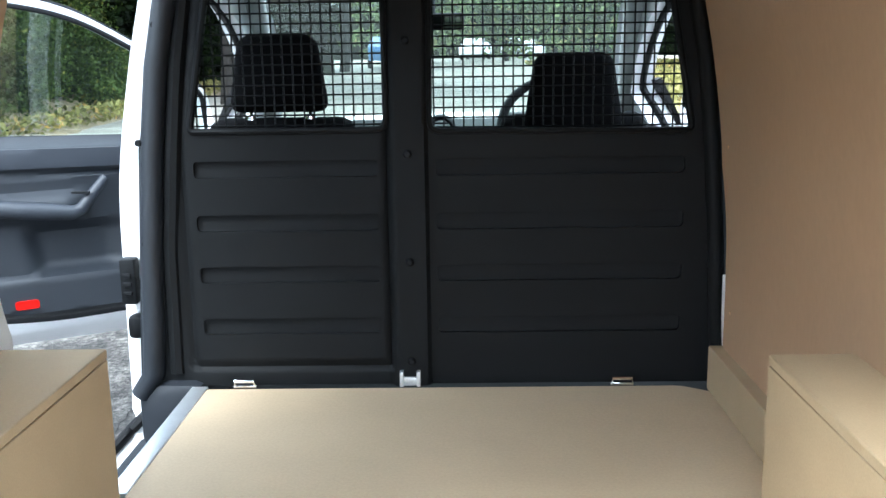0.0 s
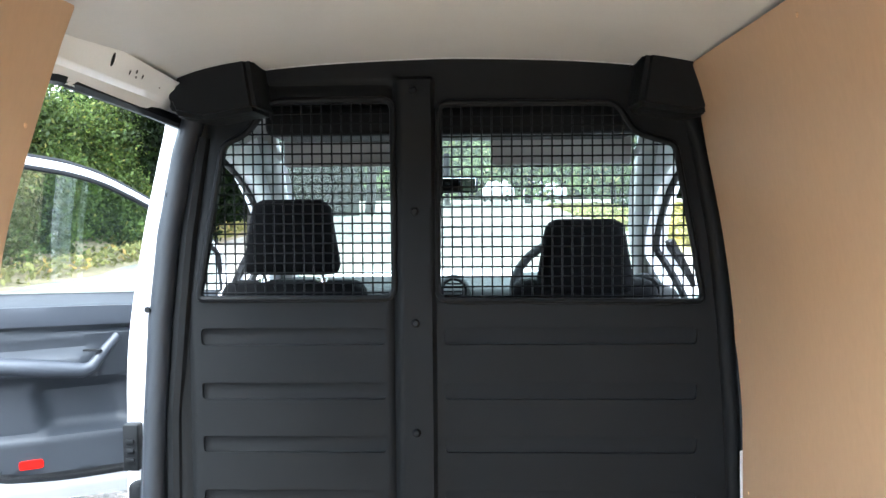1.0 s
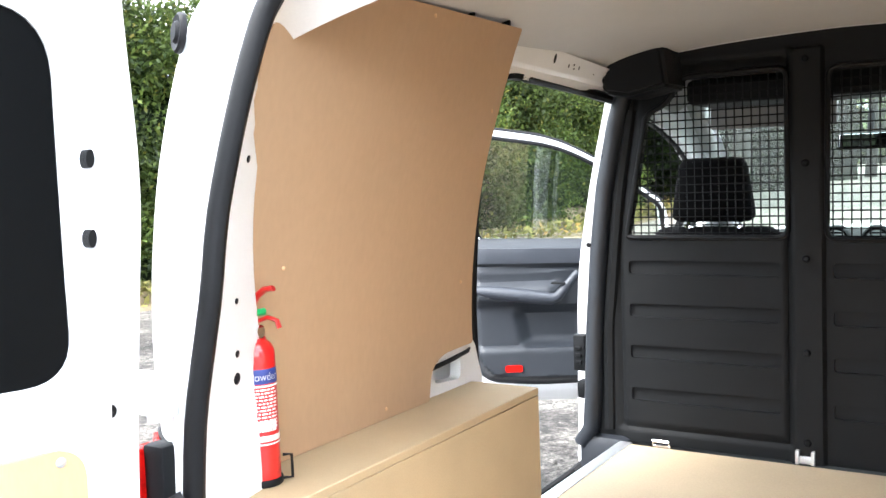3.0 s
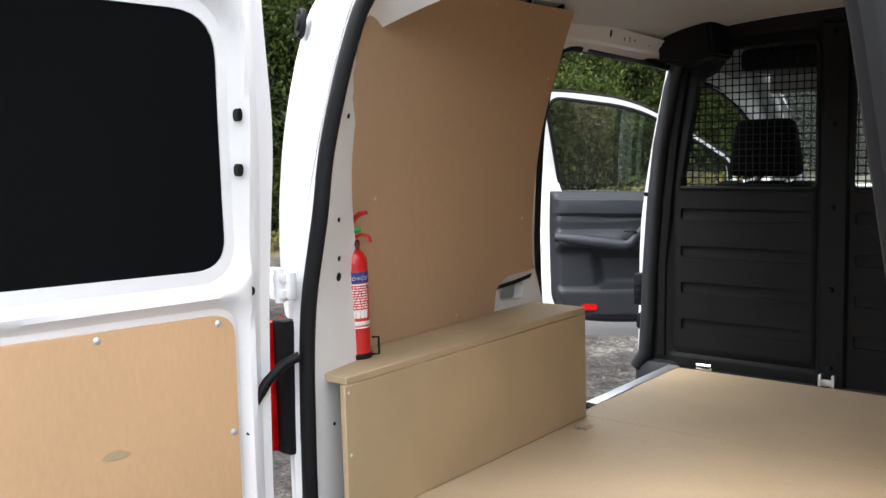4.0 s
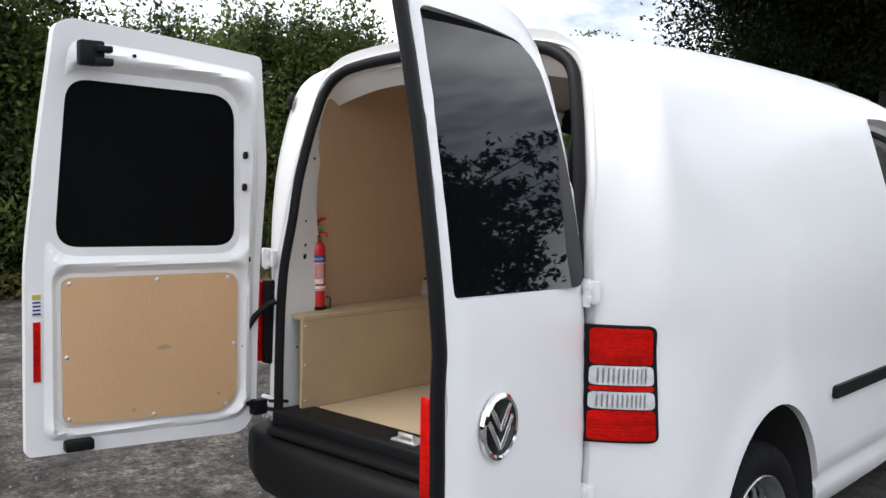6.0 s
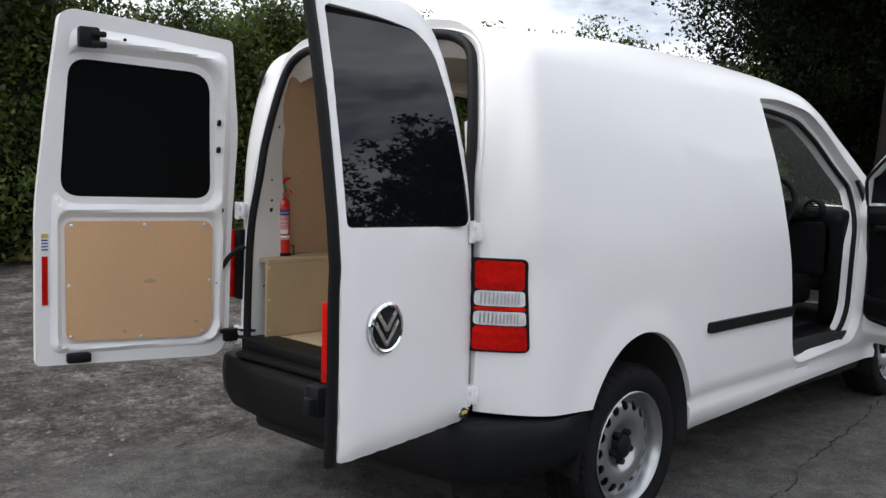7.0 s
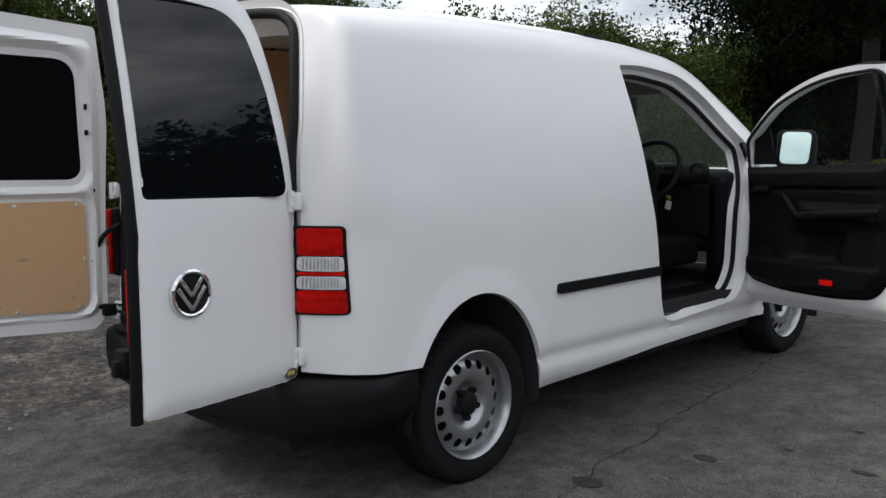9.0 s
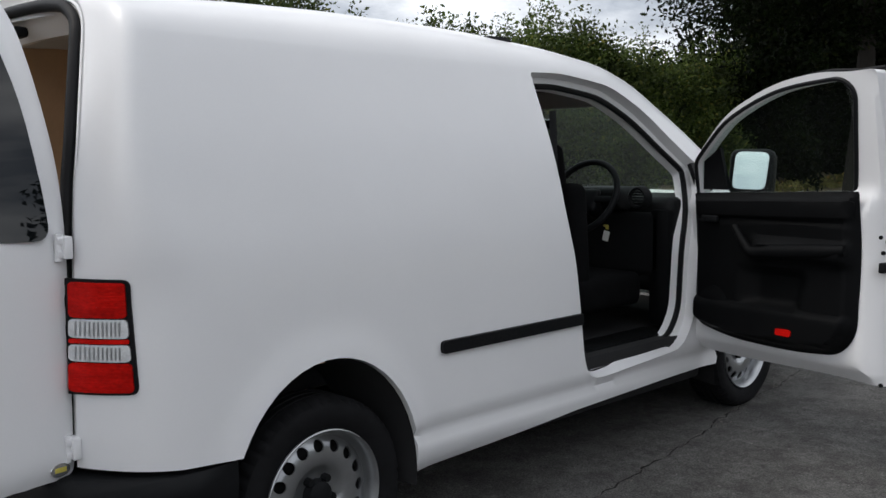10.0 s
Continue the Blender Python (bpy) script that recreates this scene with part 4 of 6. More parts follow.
# side pillar trims beside the bulkhead
pl = [(-0.615, 1.70), (-0.648, 1.60), (-0.69, 1.4), (-0.715, 1.2), (-0.735, 0.95), (-0.745, 0.75), (-0.755, 0.62), (-0.79, 0.565)]
part("pillar_trim", tube([(x, 1.752, z) for x, z in pl], 0.028, 12, ry=0.034, up=(0, 1, 0)), TRIM, bulkhead, "blue-grey pillar trim")
part("pillar_trim", tube([(x + 0.055, 1.765, z) for x, z in [(-0.66, 1.64), (-0.70, 1.4), (-0.722, 1.2), (-0.745, 0.95), (-0.75, 0.62)]], 0.02, 8, up=(0, 1, 0)), GREY, bulkhead)
part("pillar_trim", tube([(-x * 0.93, 1.765, z) for x, z in pl], 0.022, 10, ry=0.025, up=(0, 1, 0)), GREY, bulkhead)
part("pillar_panel", sheet([(-0.81, 0.55), (-0.70, 0.55), (-0.665, 1.2), (-0.60, 1.69), (-0.645, 1.69), (-0.765, 1.2)], [], 0.06, lambda a, b: (a, 1.80, b), back=lambda a, b: (a, 1.88, b)), TRIM, van, "blue-grey pillar trim")
for bz in (1.50, 1.22, 0.97):
    part("bolt", moved(lathe([(0.0, 0.006), (0.007, 0.006), (0.009, 0.0)], 10), Matrix.Translation((-0.742 + 0.05 * (bz - 1.0) ** 2 + (0.05 if bz > 1.4 else 0), 1.728, bz)) @ Matrix.Rotation(radians(90), 4, "X")), BLACK, bulkhead)
part("pillar_latch", join(block((-0.868, 1.868, 0.775), (-0.826, 1.91, 0.90), 0.006), *[block((-0.858, 1.862, z), (-0.836, 1.872, z + 0.012), 0.002) for z in (0.80, 0.825, 0.85)], block((-0.856, 1.858, 0.68), (-0.815, 1.91, 0.745), 0.014)), BLACK, van, "black door latch plate and bump stop")
part("side_post", block((0.700, 1.742, 0.655), (0.716, 1.752, 0.87), 0.003), WHITE_IN, van, "white painted post beside the bulkhead")
# lashing rings along the foot of the bulkhead
for hx in (-0.515, 0.453):
    part("lashing_ring", join(tube([(hx - 0.026, 1.735, 0.592), (hx - 0.024, 1.728, 0.606), (hx + 0.024, 1.728, 0.606), (hx + 0.026, 1.735, 0.592)], 0.005), block((hx - 0.03, 1.73, 0.586), (hx + 0.03, 1.75, 0.594), 0.002)), CHROME, van, "steel lashing ring")
part("floor_bracket", join(block((-0.115, 1.725, 0.588), (-0.105, 1.745, 0.628), 0.002), block((-0.072, 1.725, 0.588), (-0.062, 1.745, 0.628), 0.002), block((-0.115, 1.735, 0.588), (-0.062, 1.745, 0.61), 0.002)), ALU, van, "steel floor bracket")

# ---- load space: floor board, boxes, linings, extinguisher ----
hole_f = rounded([(-0.555, 0.885), (-0.505, 0.885), (-0.505, 0.94), (-0.555, 0.94)], 0.012, 3)
seam = 1.02
load_floor = thing("load_floor", "pale MDF board floor of the load space, lightly stained", "floor board", at=(0, 0.9, 0.572))
part("floor_sheet", sheet(rounded([(-0.60, 0.045), (0.60, 0.045), (0.60, seam - 0.001), (-0.60, seam - 0.001)], 0.004, 2), [hole_f], 0.08, lambda a, b: (a, b, 0.586), back=lambda a, b: (a, b, 0.566)), FLOORB, load_floor, angle=30)
part("floor_sheet", sheet(rounded([(-0.612, seam + 0.001), (0.70, seam + 0.001), (0.695, 1.66), (0.60, 1.725), (-0.612, 1.725)], [0.004, 0.004, 0.03, 0.02, 0.004], 3), [], 0.08, lambda a, b: (a, b, 0.5865), back=lambda a, b: (a, b, 0.566)), FLOORB, load_floor, angle=30)
part("lashing_eye", join(block((-0.56, 0.88, 0.566), (-0.50, 0.945, 0.572), 0.002), tube([(-0.548, 0.913, 0.574), (-0.54, 0.913, 0.583), (-0.52, 0.913, 0.583), (-0.512, 0.913, 0.574)], 0.004)), STEEL, load_floor, "recessed steel lashing eye")
part("edge_strip", block((-0.655, 1.14, 0.572), (-0.612, 1.74, 0.5895), 0.003), ALU, load_floor, "bare aluminium edge strip")
part("step_well", join(block((-0.82, 1.16, 0.40), (-0.655, 1.80, 0.425), 0.01), block((-0.66, 1.15, 0.40), (-0.645, 1.80, 0.571), 0.004), block((-0.80, 1.73, 0.42), (-0.62, 1.80, 0.60), 0.03)), TRIM, van, "blue-grey plastic step trim")


def wheel_box(sx, y0, y1, label):
    b = thing("wheel_arch_box", label, "wooden box", at=(sx * 0.65, (y0 + y1) / 2, 0.587), group="wheel arch boxes")
    rng = lambda a, c: (min(sx * a, sx * c), max(sx * a, sx * c))
    f = 0.573 if sx < 0 else 0.552
    xa, xb = rng(f, f + 0.016)
    part("side_board", block((xa, y0, 0.5875), (xb, y1, 0.907), 0.0015, 1), MDF, b)
    xa, xb = rng(f, 0.765)
    part("lid_board", block((xa, y0 + 0.006, 0.908), (xb, y1 + 0.001, 0.926), 0.002, 1), MDF, b)
    xa, xb = rng(f + 0.017, 0.76)
    part("end_board", block((xa, y1 - 0.016, 0.5875), (xb, y1, 0.907), 0.0015, 1), MDF, b)
    for z in (0.62, 0.75, 0.89):
        part("screw", moved(lathe([(0.0, 0.0015), (0.0035, 0.001), (0.004, 0.0)], 8), Matrix.Translation((sx * f, y0 + 0.012, z)) @ Matrix.Rotation(radians(-90 * sx), 4, "Y")), ALU, b)
    return b


wheel_box(-1, -0.005, 1.008, "raw MDF box over the wheel arch, carrying the extinguisher")
wheel_box(1, 0.05, 0.944, "raw MDF box over the wheel arch beside the hardboard lining")
ledge = thing("skirting_board", "raw MDF skirting strip along the load floor", "skirting", at=(0.70, 1.3, 0.587))
part("strip_board", moved(block((0.66, 0.946, 0.5875), (0.70, 1.70, 0.70), 0.002, 1), Matrix()), MDF, ledge)


lining_w = ease([0.5, 0.73, 0.95, 1.08, 1.2, 1.4, 1.6, 1.72], [0.886, 0.888, 0.884, 0.872, 0.851, 0.801, 0.738, 0.703])


def lining_x(z):
    return lining_w(min(z, 1.72)) - 0.142 - (0.35 * max(0.0, z - 1.72))


ply_l = rounded([(0.14, 0.9275), (0.775, 0.9275), (0.785, 1.0), (0.83, 1.03), (0.972, 1.035), (0.925, 1.25), (0.897, 1.42), (0.888, 1.56), (0.914, 1.785), (0.26, 1.788), (0.155, 1.767), (0.095, 1.698), (0.085, 1.55), (0.10, 1.35), (0.10, 1.15)],
                [0.004, 0.004, 0.02, 0.03, 0.01, 0.15, 0.1, 0.1, 0.006, 0.08, 0.05, 0.05, 0.1, 0.1, 0.1], 5)
lin_l = thing("lining_panel", "tan hardboard side lining cut round the wheel arch", "lining panel", at=(-0.73, 0.5, 0.9275), group="hardboard linings")
part("board", flip(sheet(ply_l, [], 0.04, lambda y, z: (-lining_x(z), y, z), back=lambda y, z: (-lining_x(z) - 0.006, y, z))), PLY, lin_l)
lin_r = thing("lining_panel", "tan hardboard side lining covering the whole side", "lining panel", at=(0.74, 0.9, 0.69), group="hardboard linings")
ply_r = rounded([(0.18, 0.69), (1.685, 0.69), (1.70, 1.0), (1.695, 1.3), (1.68, 1.73), (1.62, 1.785), (0.30, 1.79), (0.19, 1.70), (0.12, 1.3)], [0.004, 0.02, 0.1, 0.1, 0.02, 0.02, 0.1, 0.05, 0.1], 5)
lr = lambda z: lining_x(z) - 0.045 - 0.02 * max(0.0, 1.2 - z) + 0.06 * min(1.0, max(0.0, (z - 1.15) / 0.55))
part("board", sheet(ply_r, [], 0.04, lambda y, z: (lr(z), y, z), back=lambda y, z: (lr(z) + 0.006, y, z)), PLY, lin_r)
for y, z in ((0.23, 1.0), (0.23, 1.3), (0.55, 1.77), (0.88, 1.2), (0.86, 1.6), (0.6, 0.95)):
    part("screw", moved(lathe([(0.0, 0.002), (0.003, 0.0018), (0.005, 0.0)], 8), Matrix.Translation((-lining_x(z) + 0.0005, y, z)) @ Matrix.Rotation(radians(90), 4, "Y")), PLY_DOOR, lin_l)
for y, z in ((0.25, 1.2), (0.25, 0.8), (0.95, 1.76), (1.64, 1.2), (1.64, 0.8)):
    part("screw", moved(lathe([(0.0, 0.002), (0.003, 0.0018), (0.005, 0.0)], 8), Matrix.Translation((lr(z) - 0.0005, y, z)) @ Matrix.Rotation(radians(-90), 4, "Y")), PLY_DOOR, lin_r)
for y in (0.70, 0.86):
    part("hook", block((-0.565, y, 1.78), (-0.545, y + 0.014, 1.802), 0.004), BLACK, van, "small black clip")
part("hook", block((0.545, 1.25, 1.80), (0.56, 1.264, 1.825), 0.004), BLACK, van, "small black clip")


def rail(y, f, off=0.0):
    """The inner side rail under the roof: f runs from its upper edge (0) over the slotted face (1) and a small step (1.2) down to the opening (2)."""
    up, mid = Vector((-0.612, y, 1.776 - 0.06 * (y - 1.3))), Vector((-0.652, y, 1.731 - 0.027 * (y - 1.3)))
    ledge_, low_ = mid + Vector((-0.018, 0, -0.006)), Vector((-0.684, y, 1.700 - 0.02 * (y - 1.3)))
    p = up.lerp(mid, f) if f <= 1 else (mid.lerp(ledge_, (f - 1) / 0.2) if f <= 1.2 else ledge_.lerp(low_, (f - 1.2) / 0.8))
    return p + Vector((0.87, 0, -0.5)) * off


ry_, rf_ = list(np.linspace(0.86, 1.72, 9)), (0.0, 0.06, 0.94, 1.0, 1.2, 1.28, 2.0)
part("roof_rail", ([tuple(rail(y, f)) for y in ry_ for f in rf_], [(i * 7 + j, i * 7 + j + 1, i * 7 + j + 8, i * 7 + j + 7) for i in range(8) for j in range(6)]), WHITE_IN, van, "white painted inner roof rail with slots")
for y, f, ry, rf in ((1.275, 0.40, 0.0075, 0.24), (1.375, 0.55, 0.004, 0.10), (1.40, 0.42, 0.004, 0.08), (1.415, 0.62, 0.005, 0.05), (1.44, 0.50, 0.004, 0.10), (1.555, 0.62, 0.004, 0.035)):
    o = [(y + ry * math.cos(a) + 0.05 * rf * math.sin(a), f + rf * math.sin(a)) for a in np.linspace(0, 2 * math.pi, 13)[:-1]]
    part("rail_hole", ([tuple(rail(a, b, 0.002)) for a, b in o], [tuple(range(12))]), BLACK if rf > 0.2 else DASH, van, "dark slot in the roof rail")
# holes down the rear jamb
for sx in (-1, 1):
    for vv, t, r in ((1.52, 0.5, 0.006), (1.305, 0.45, 0.005), (1.175, 0.5, 0.006), (1.155, 0.5, 0.010), (1.135, 0.5, 0.006), (0.80, 0.55, 0.007), (0.64, 0.55, 0.007), (0.815, 0.35, 0.004)):
        i = int(round((vv - 0.56) / (4.88 - 0.56) * 89)) if sx > 0 else 89 - int(round((vv - 0.56) / (4.88 - 0.56) * 89))
        p = jamb_a[i].lerp(jamb_b[i], t)
        q = (jamb_b[i] - jamb_a[i]).cross(jamb_a[min(i + 1, 89)] - jamb_a[i - 1]).normalized()
        if q.dot(Vector((0, -1, 1.3)) - p) < 0:
            q = -q
        part("jamb_hole", moved(lathe([(0.0, 0.002), (r, 0.002), (r * 1.15, -0.002)], 10), Matrix.Translation(p) @ q.to_track_quat("Z", "Y").to_matrix().to_4x4()), BLACK, van)
part("header_catch", join(block((-0.06, 0.06, 1.745), (0.06, 0.11, 1.78), 0.012), tube([(-0.035, 0.055, 1.76), (-0.03, 0.04, 1.745), (0.03, 0.04, 1.745), (0.035, 0.055, 1.76)], 0.007)), BLACK, van, "black door catch on the rear header")
# inner wheel arch pressing that shows below the cut-out of the lining
part("inner_side", flip(sheet([(0.76, 0.60), (1.07, 0.60), (1.06, 0.93), (1.02, 1.02), (0.94, 1.10), (0.76, 1.1)], [rounded([(0.83, 0.955), (0.95, 0.945), (0.95, 1.0), (0.83, 1.005)], 0.015, 4)], 0.04, lambda y, z: (-lining_x(z) - 0.020, y, z), back=lambda y, z: (-lining_x(z) - 0.05, y, z))), WHITE_IN, van, "white inner side pressing")
part("cable", tube([(-0.752, 0.80, 0.998), (-0.755, 0.90, 1.003), (-0.757, 0.98, 1.01), (-0.775, 1.03, 1.03)], 0.006, 8), RUBBER, van, "black cable")

# fire extinguisher standing on the box
ext = thing("fire_extinguisher", "small red powder fire extinguisher with blue band on the box", "fire extinguisher", at=(-0.684, 0.156, 0.926))
em = Matrix.Translation((-0.690, 0.156, 0.927)) @ Matrix.Diagonal((0.78, 0.78, 0.925, 1))
part("cylinder", lathe([(0.0, 0.0), (0.034, 0.0), (0.040, 0.006), (0.040, 0.245), (0.038, 0.258), (0.030, 0.270), (0.018, 0.278), (0.0, 0.278)], 36, em), RED, ext)
part("blue_band", lathe([(0.0405, 0.196), (0.0408, 0.197), (0.0408, 0.223), (0.0405, 0.224)], 36, em), LABEL_B, ext, "blue label band")
for z0, z1 in ((0.080, 0.083), (0.087, 0.098), (0.190, 0.1935)):
    part("white_band", lathe([(0.0405, z0), (0.0408, z0 + 0.0005), (0.0408, z1 - 0.0005), (0.0405, z1)], 36, em), LABEL_W, ext)


def round_label(a0, a1, z0, z1):
    o = [(a0, z0), (a1, z0), (a1, z1), (a0, z1)]
    return sheet(o, [], 0.02, lambda a, b: tuple(em @ Vector((0.0409 * math.cos(a / 0.04), 0.0409 * math.sin(a / 0.04), b))))


view_a = (math.atan2(-1.3, 1.25) + 0.35) * 0.04
rows = []
random.seed(5)
for z in np.arange(0.112, 0.188, 0.0065):
    s = view_a - 0.028 + random.random() * 0.004
    while s < view_a + 0.028:
        w = 0.004 + random.random() * 0.010
        rows.append(round_label(s, min(s + w, view_a + 0.03), z, z + 0.0032))
        s += w + 0.003
part("small_print", join(*rows), LABEL_W, ext, "rows of small white print")
part("pictograms", join(*[round_label(view_a + k * 0.013, view_a + k * 0.013 + 0.0115, 0.106, 0.126) for k in (-2, -1, 0, 1)]), LABEL_W, ext, "white pictogram boxes")
txt = bpy.data.curves.new("word", "FONT")
txt.body, txt.size, txt.extrude, txt.align_x = "Powder", 0.021, 0.0003, "CENTER"
word_tmp = bpy.data.objects.new("word", txt)
scene.collection.objects.link(word_tmp)
bpy.context.view_layer.update()
wm = word_tmp.to_mesh()
wv = [tuple(em @ Vector((0.0414 * math.cos((v.co.x + view_a) / 0.04), 0.0414 * math.sin((v.co.x + view_a) / 0.04), 0.203 + v.co.y + 0 * v.co.z))) for v in wm.vertices]
wf = [tuple(p.vertices) for p in wm.polygons]
word_tmp.to_mesh_clear()
bpy.data.objects.remove(word_tmp)
part("lettering", (wv, wf), LABEL_W, ext, "white word Powder")
part("collar", lathe([(0.021, 0.262), (0.0225, 0.268), (0.021, 0.274)], 24, em @ Matrix.Translation((0, 0, 0.006))), RED, ext)
part("valve", lathe([(0.0, 0.30), (0.013, 0.30), (0.014, 0.285), (0.017, 0.278)], 20, em), CHROME, ext, "brass and chrome valve")
part("gauge", moved(lathe([(0.0, 0.012), (0.012, 0.012), (0.013, 0.0)], 16), em @ Matrix.Translation((0.014, -0.010, 0.294)) @ Matrix.Rotation(radians(90), 4, "Y")), CHROME, ext)
part("handle", join(tube([tuple(em @ Vector(p)) for p in ((-0.01, 0.0, 0.305), (0.01, 0.004, 0.312), (0.03, 0.010, 0.318), (0.05, 0.016, 0.312), (0.055, 0.018, 0.298))], 0.008, 8, ry=0.004)), RED, ext, "red carrying handle")
part("lever", join(tube([tuple(em @ Vector(p)) for p in ((-0.014, -0.004, 0.306), (-0.008, -0.002, 0.335), (0.006, 0.002, 0.358), (0.026, 0.008, 0.371), (0.046, 0.014, 0.373))], 0.009, 8, ry=0.005)), RED, ext, "red operating lever")
part("pin", moved(lathe([(0.0, 0.016), (0.007, 0.015), (0.007, -0.015), (0.0, -0.016)], 10), em @ Matrix.Translation((0.014, 0.0, 0.328)) @ Matrix.Rotation(radians(90), 4, "X")), GREEN, ext, "green safety seal")
part("bracket", join(lathe([(0.043, 0.0), (0.045, 0.002), (0.045, 0.012), (0.043, 0.014)], 24, em), tube([tuple(em @ Vector(p)) for p in ((0.03, 0.03, 0.006), (0.046, 0.046, 0.006), (0.046, 0.046, 0.05), (0.03, 0.034, 0.05))], 0.003, 6)), BLACK, ext, "black wire bracket")


# ---- cab ----
def cushion(lo, hi, r, taper=1.0, lean=0.0):
    bm = bmesh.new()
    bmesh.ops.create_cube(bm, size=1.0)
    for v in bm.verts:
        k = taper if v.co.z > 0 else 1.0
        v.co = Vector(((lo[0] + hi[0]) / 2 + v.co.x * k * (hi[0] - lo[0]), (lo[1] + hi[1]) / 2 + v.co.y * (hi[1] - lo[1]) - lean * (v.co.z + 0.5), (lo[2] + hi[2]) / 2 + v.co.z * (hi[2] - lo[2])))
    bmesh.ops.bevel(bm, geom=bm.edges[:], offset=r, segments=4, affect="EDGES", profile=0.6)
    return bm


def seat(cx, head_z, wide):
    s = part("seat", cushion((cx - 0.26, 2.20, 0.66), (cx + 0.26, 2.70, 0.82), 0.05), CLOTH, van, "black cloth seat with headrest")
    part("backrest", cushion((cx - 0.25, 2.20, 0.74), (cx + 0.25, 2.33, 1.245), 0.055, 0.86, 0.0), CLOTH, s)
    part("headrest", cushion((cx - 0.148, 2.19, head_z), (cx + 0.148, 2.285, head_z + 0.225), 0.045, 0.76, 0.0), CLOTH, s, "black cloth headrest")
    for dx in (-0.088, 0.088):
        part("headrest_post", join(tube([(cx + dx, 2.245, 1.20), (cx + dx, 2.245, head_z + 0.02)], 0.0065), lathe([(0.0, 0.022), (0.018, 0.020), (0.020, 0.0)], 12, Matrix.Translation((cx + dx, 2.245, 1.232)))), CHROME, s, "steel headrest post")


seat(-0.485, 1.262, 0.5)
seat(0.38, 1.198, 0.5)
dash = part("dashboard", cushion((-0.77, 2.72, 0.72), (0.77, 3.30, 1.172), 0.06, 1.0, 0.0), DASH, van, "dark grey dashboard")
part("dash_hood", cushion((0.16, 2.66, 1.10), (0.56, 2.95, 1.215), 0.05, 0.8), DASH, dash, "instrument hood")
part("glove_front", cushion((-0.74, 2.70, 0.80), (0.74, 2.80, 1.10), 0.03), DASH, dash)
for vx, vy, vz in ((0.63, 2.665, 1.17), (-0.63, 2.70, 1.10), (-0.02, 2.70, 1.165), (-0.16, 2.70, 1.165)):
    vm = Matrix.Translation((vx, vy, vz)) @ Matrix.Rotation(radians(90), 4, "X")
    vent = part("air_vent", moved(lathe([(0.036, 0.0), (0.038, 0.014), (0.046, 0.018), (0.052, 0.012), (0.056, -0.03)], 28), vm), DASH, dash, "round air vent")
    part("vent_slats", moved(join(*[block((-math.sqrt(0.037**2 - k * k), k - 0.003, -0.004), (math.sqrt(0.037**2 - k * k), k + 0.003, 0.006), 0.001) for k in (-0.026, -0.013, 0.0, 0.013, 0.026)]), vm), BLACK, vent)
# steering wheel, stalk, key with tag
swm = Matrix.Translation((0.37, 2.58, 1.17)) @ Matrix.Rotation(radians(62), 4, "X")
ringpts = [tuple(swm @ Vector((0.188 * math.cos(a), 0.188 * math.sin(a), 0))) for a in np.linspace(0, 2 * math.pi, 49)[:-1]]
steer = part("steering_wheel", tube(ringpts, 0.0155, 10, closed=True), BLACK, van, "black steering wheel")
part("wheel_boss", moved(join(block((-0.075, -0.07, -0.045), (0.075, 0.055, -0.005), 0.025, 3), block((-0.175, -0.02, -0.025), (0.175, 0.015, -0.008), 0.006), block((-0.018, -0.175, -0.025), (0.018, -0.05, -0.008), 0.006)), swm), BLACK, steer)
part("steering_column", tube([tuple(swm @ Vector((0, 0, -0.02))), tuple(swm @ Vector((0, 0, -0.26)))], 0.05, 12), BLACK, steer)
part("key", join(tube([(0.44, 2.66, 1.03), (0.455, 2.655, 1.028)], 0.006), block((0.452, 2.650, 1.012), (0.470, 2.656, 1.035), 0.003)), YELLOW, van, "key with a yellow ring in the ignition")
part("key_tag", moved(block((-0.018, -0.001, -0.05), (0.018, 0.001, 0.0), 0.001), Matrix.Translation((0.462, 2.652, 1.005)) @ Matrix.Rotation(radians(14), 4, "Y")), LABEL_W, van, "white paper key tag")
part("interior_mirror", join(cushion_data := bm_data(cushion((-0.155, 2.72, 1.505), (0.065, 2.75, 1.562), 0.012))), BLACK, van, "black interior mirror")
part("mirror_face", block((-0.148, 2.7165, 1.511), (0.058, 2.7195, 1.556), 0.001, 1), MIRROR, van)
part("mirror_stalk", tube([(-0.045, 2.745, 1.56), (-0.045, 2.78, 1.64)], 0.012), BLACK, van)
part("overhead_shelf", cushion((-0.52, 2.05, 1.66), (0.52, 2.36, 1.745), 0.03), DASH, van, "dark grey overhead shelf")
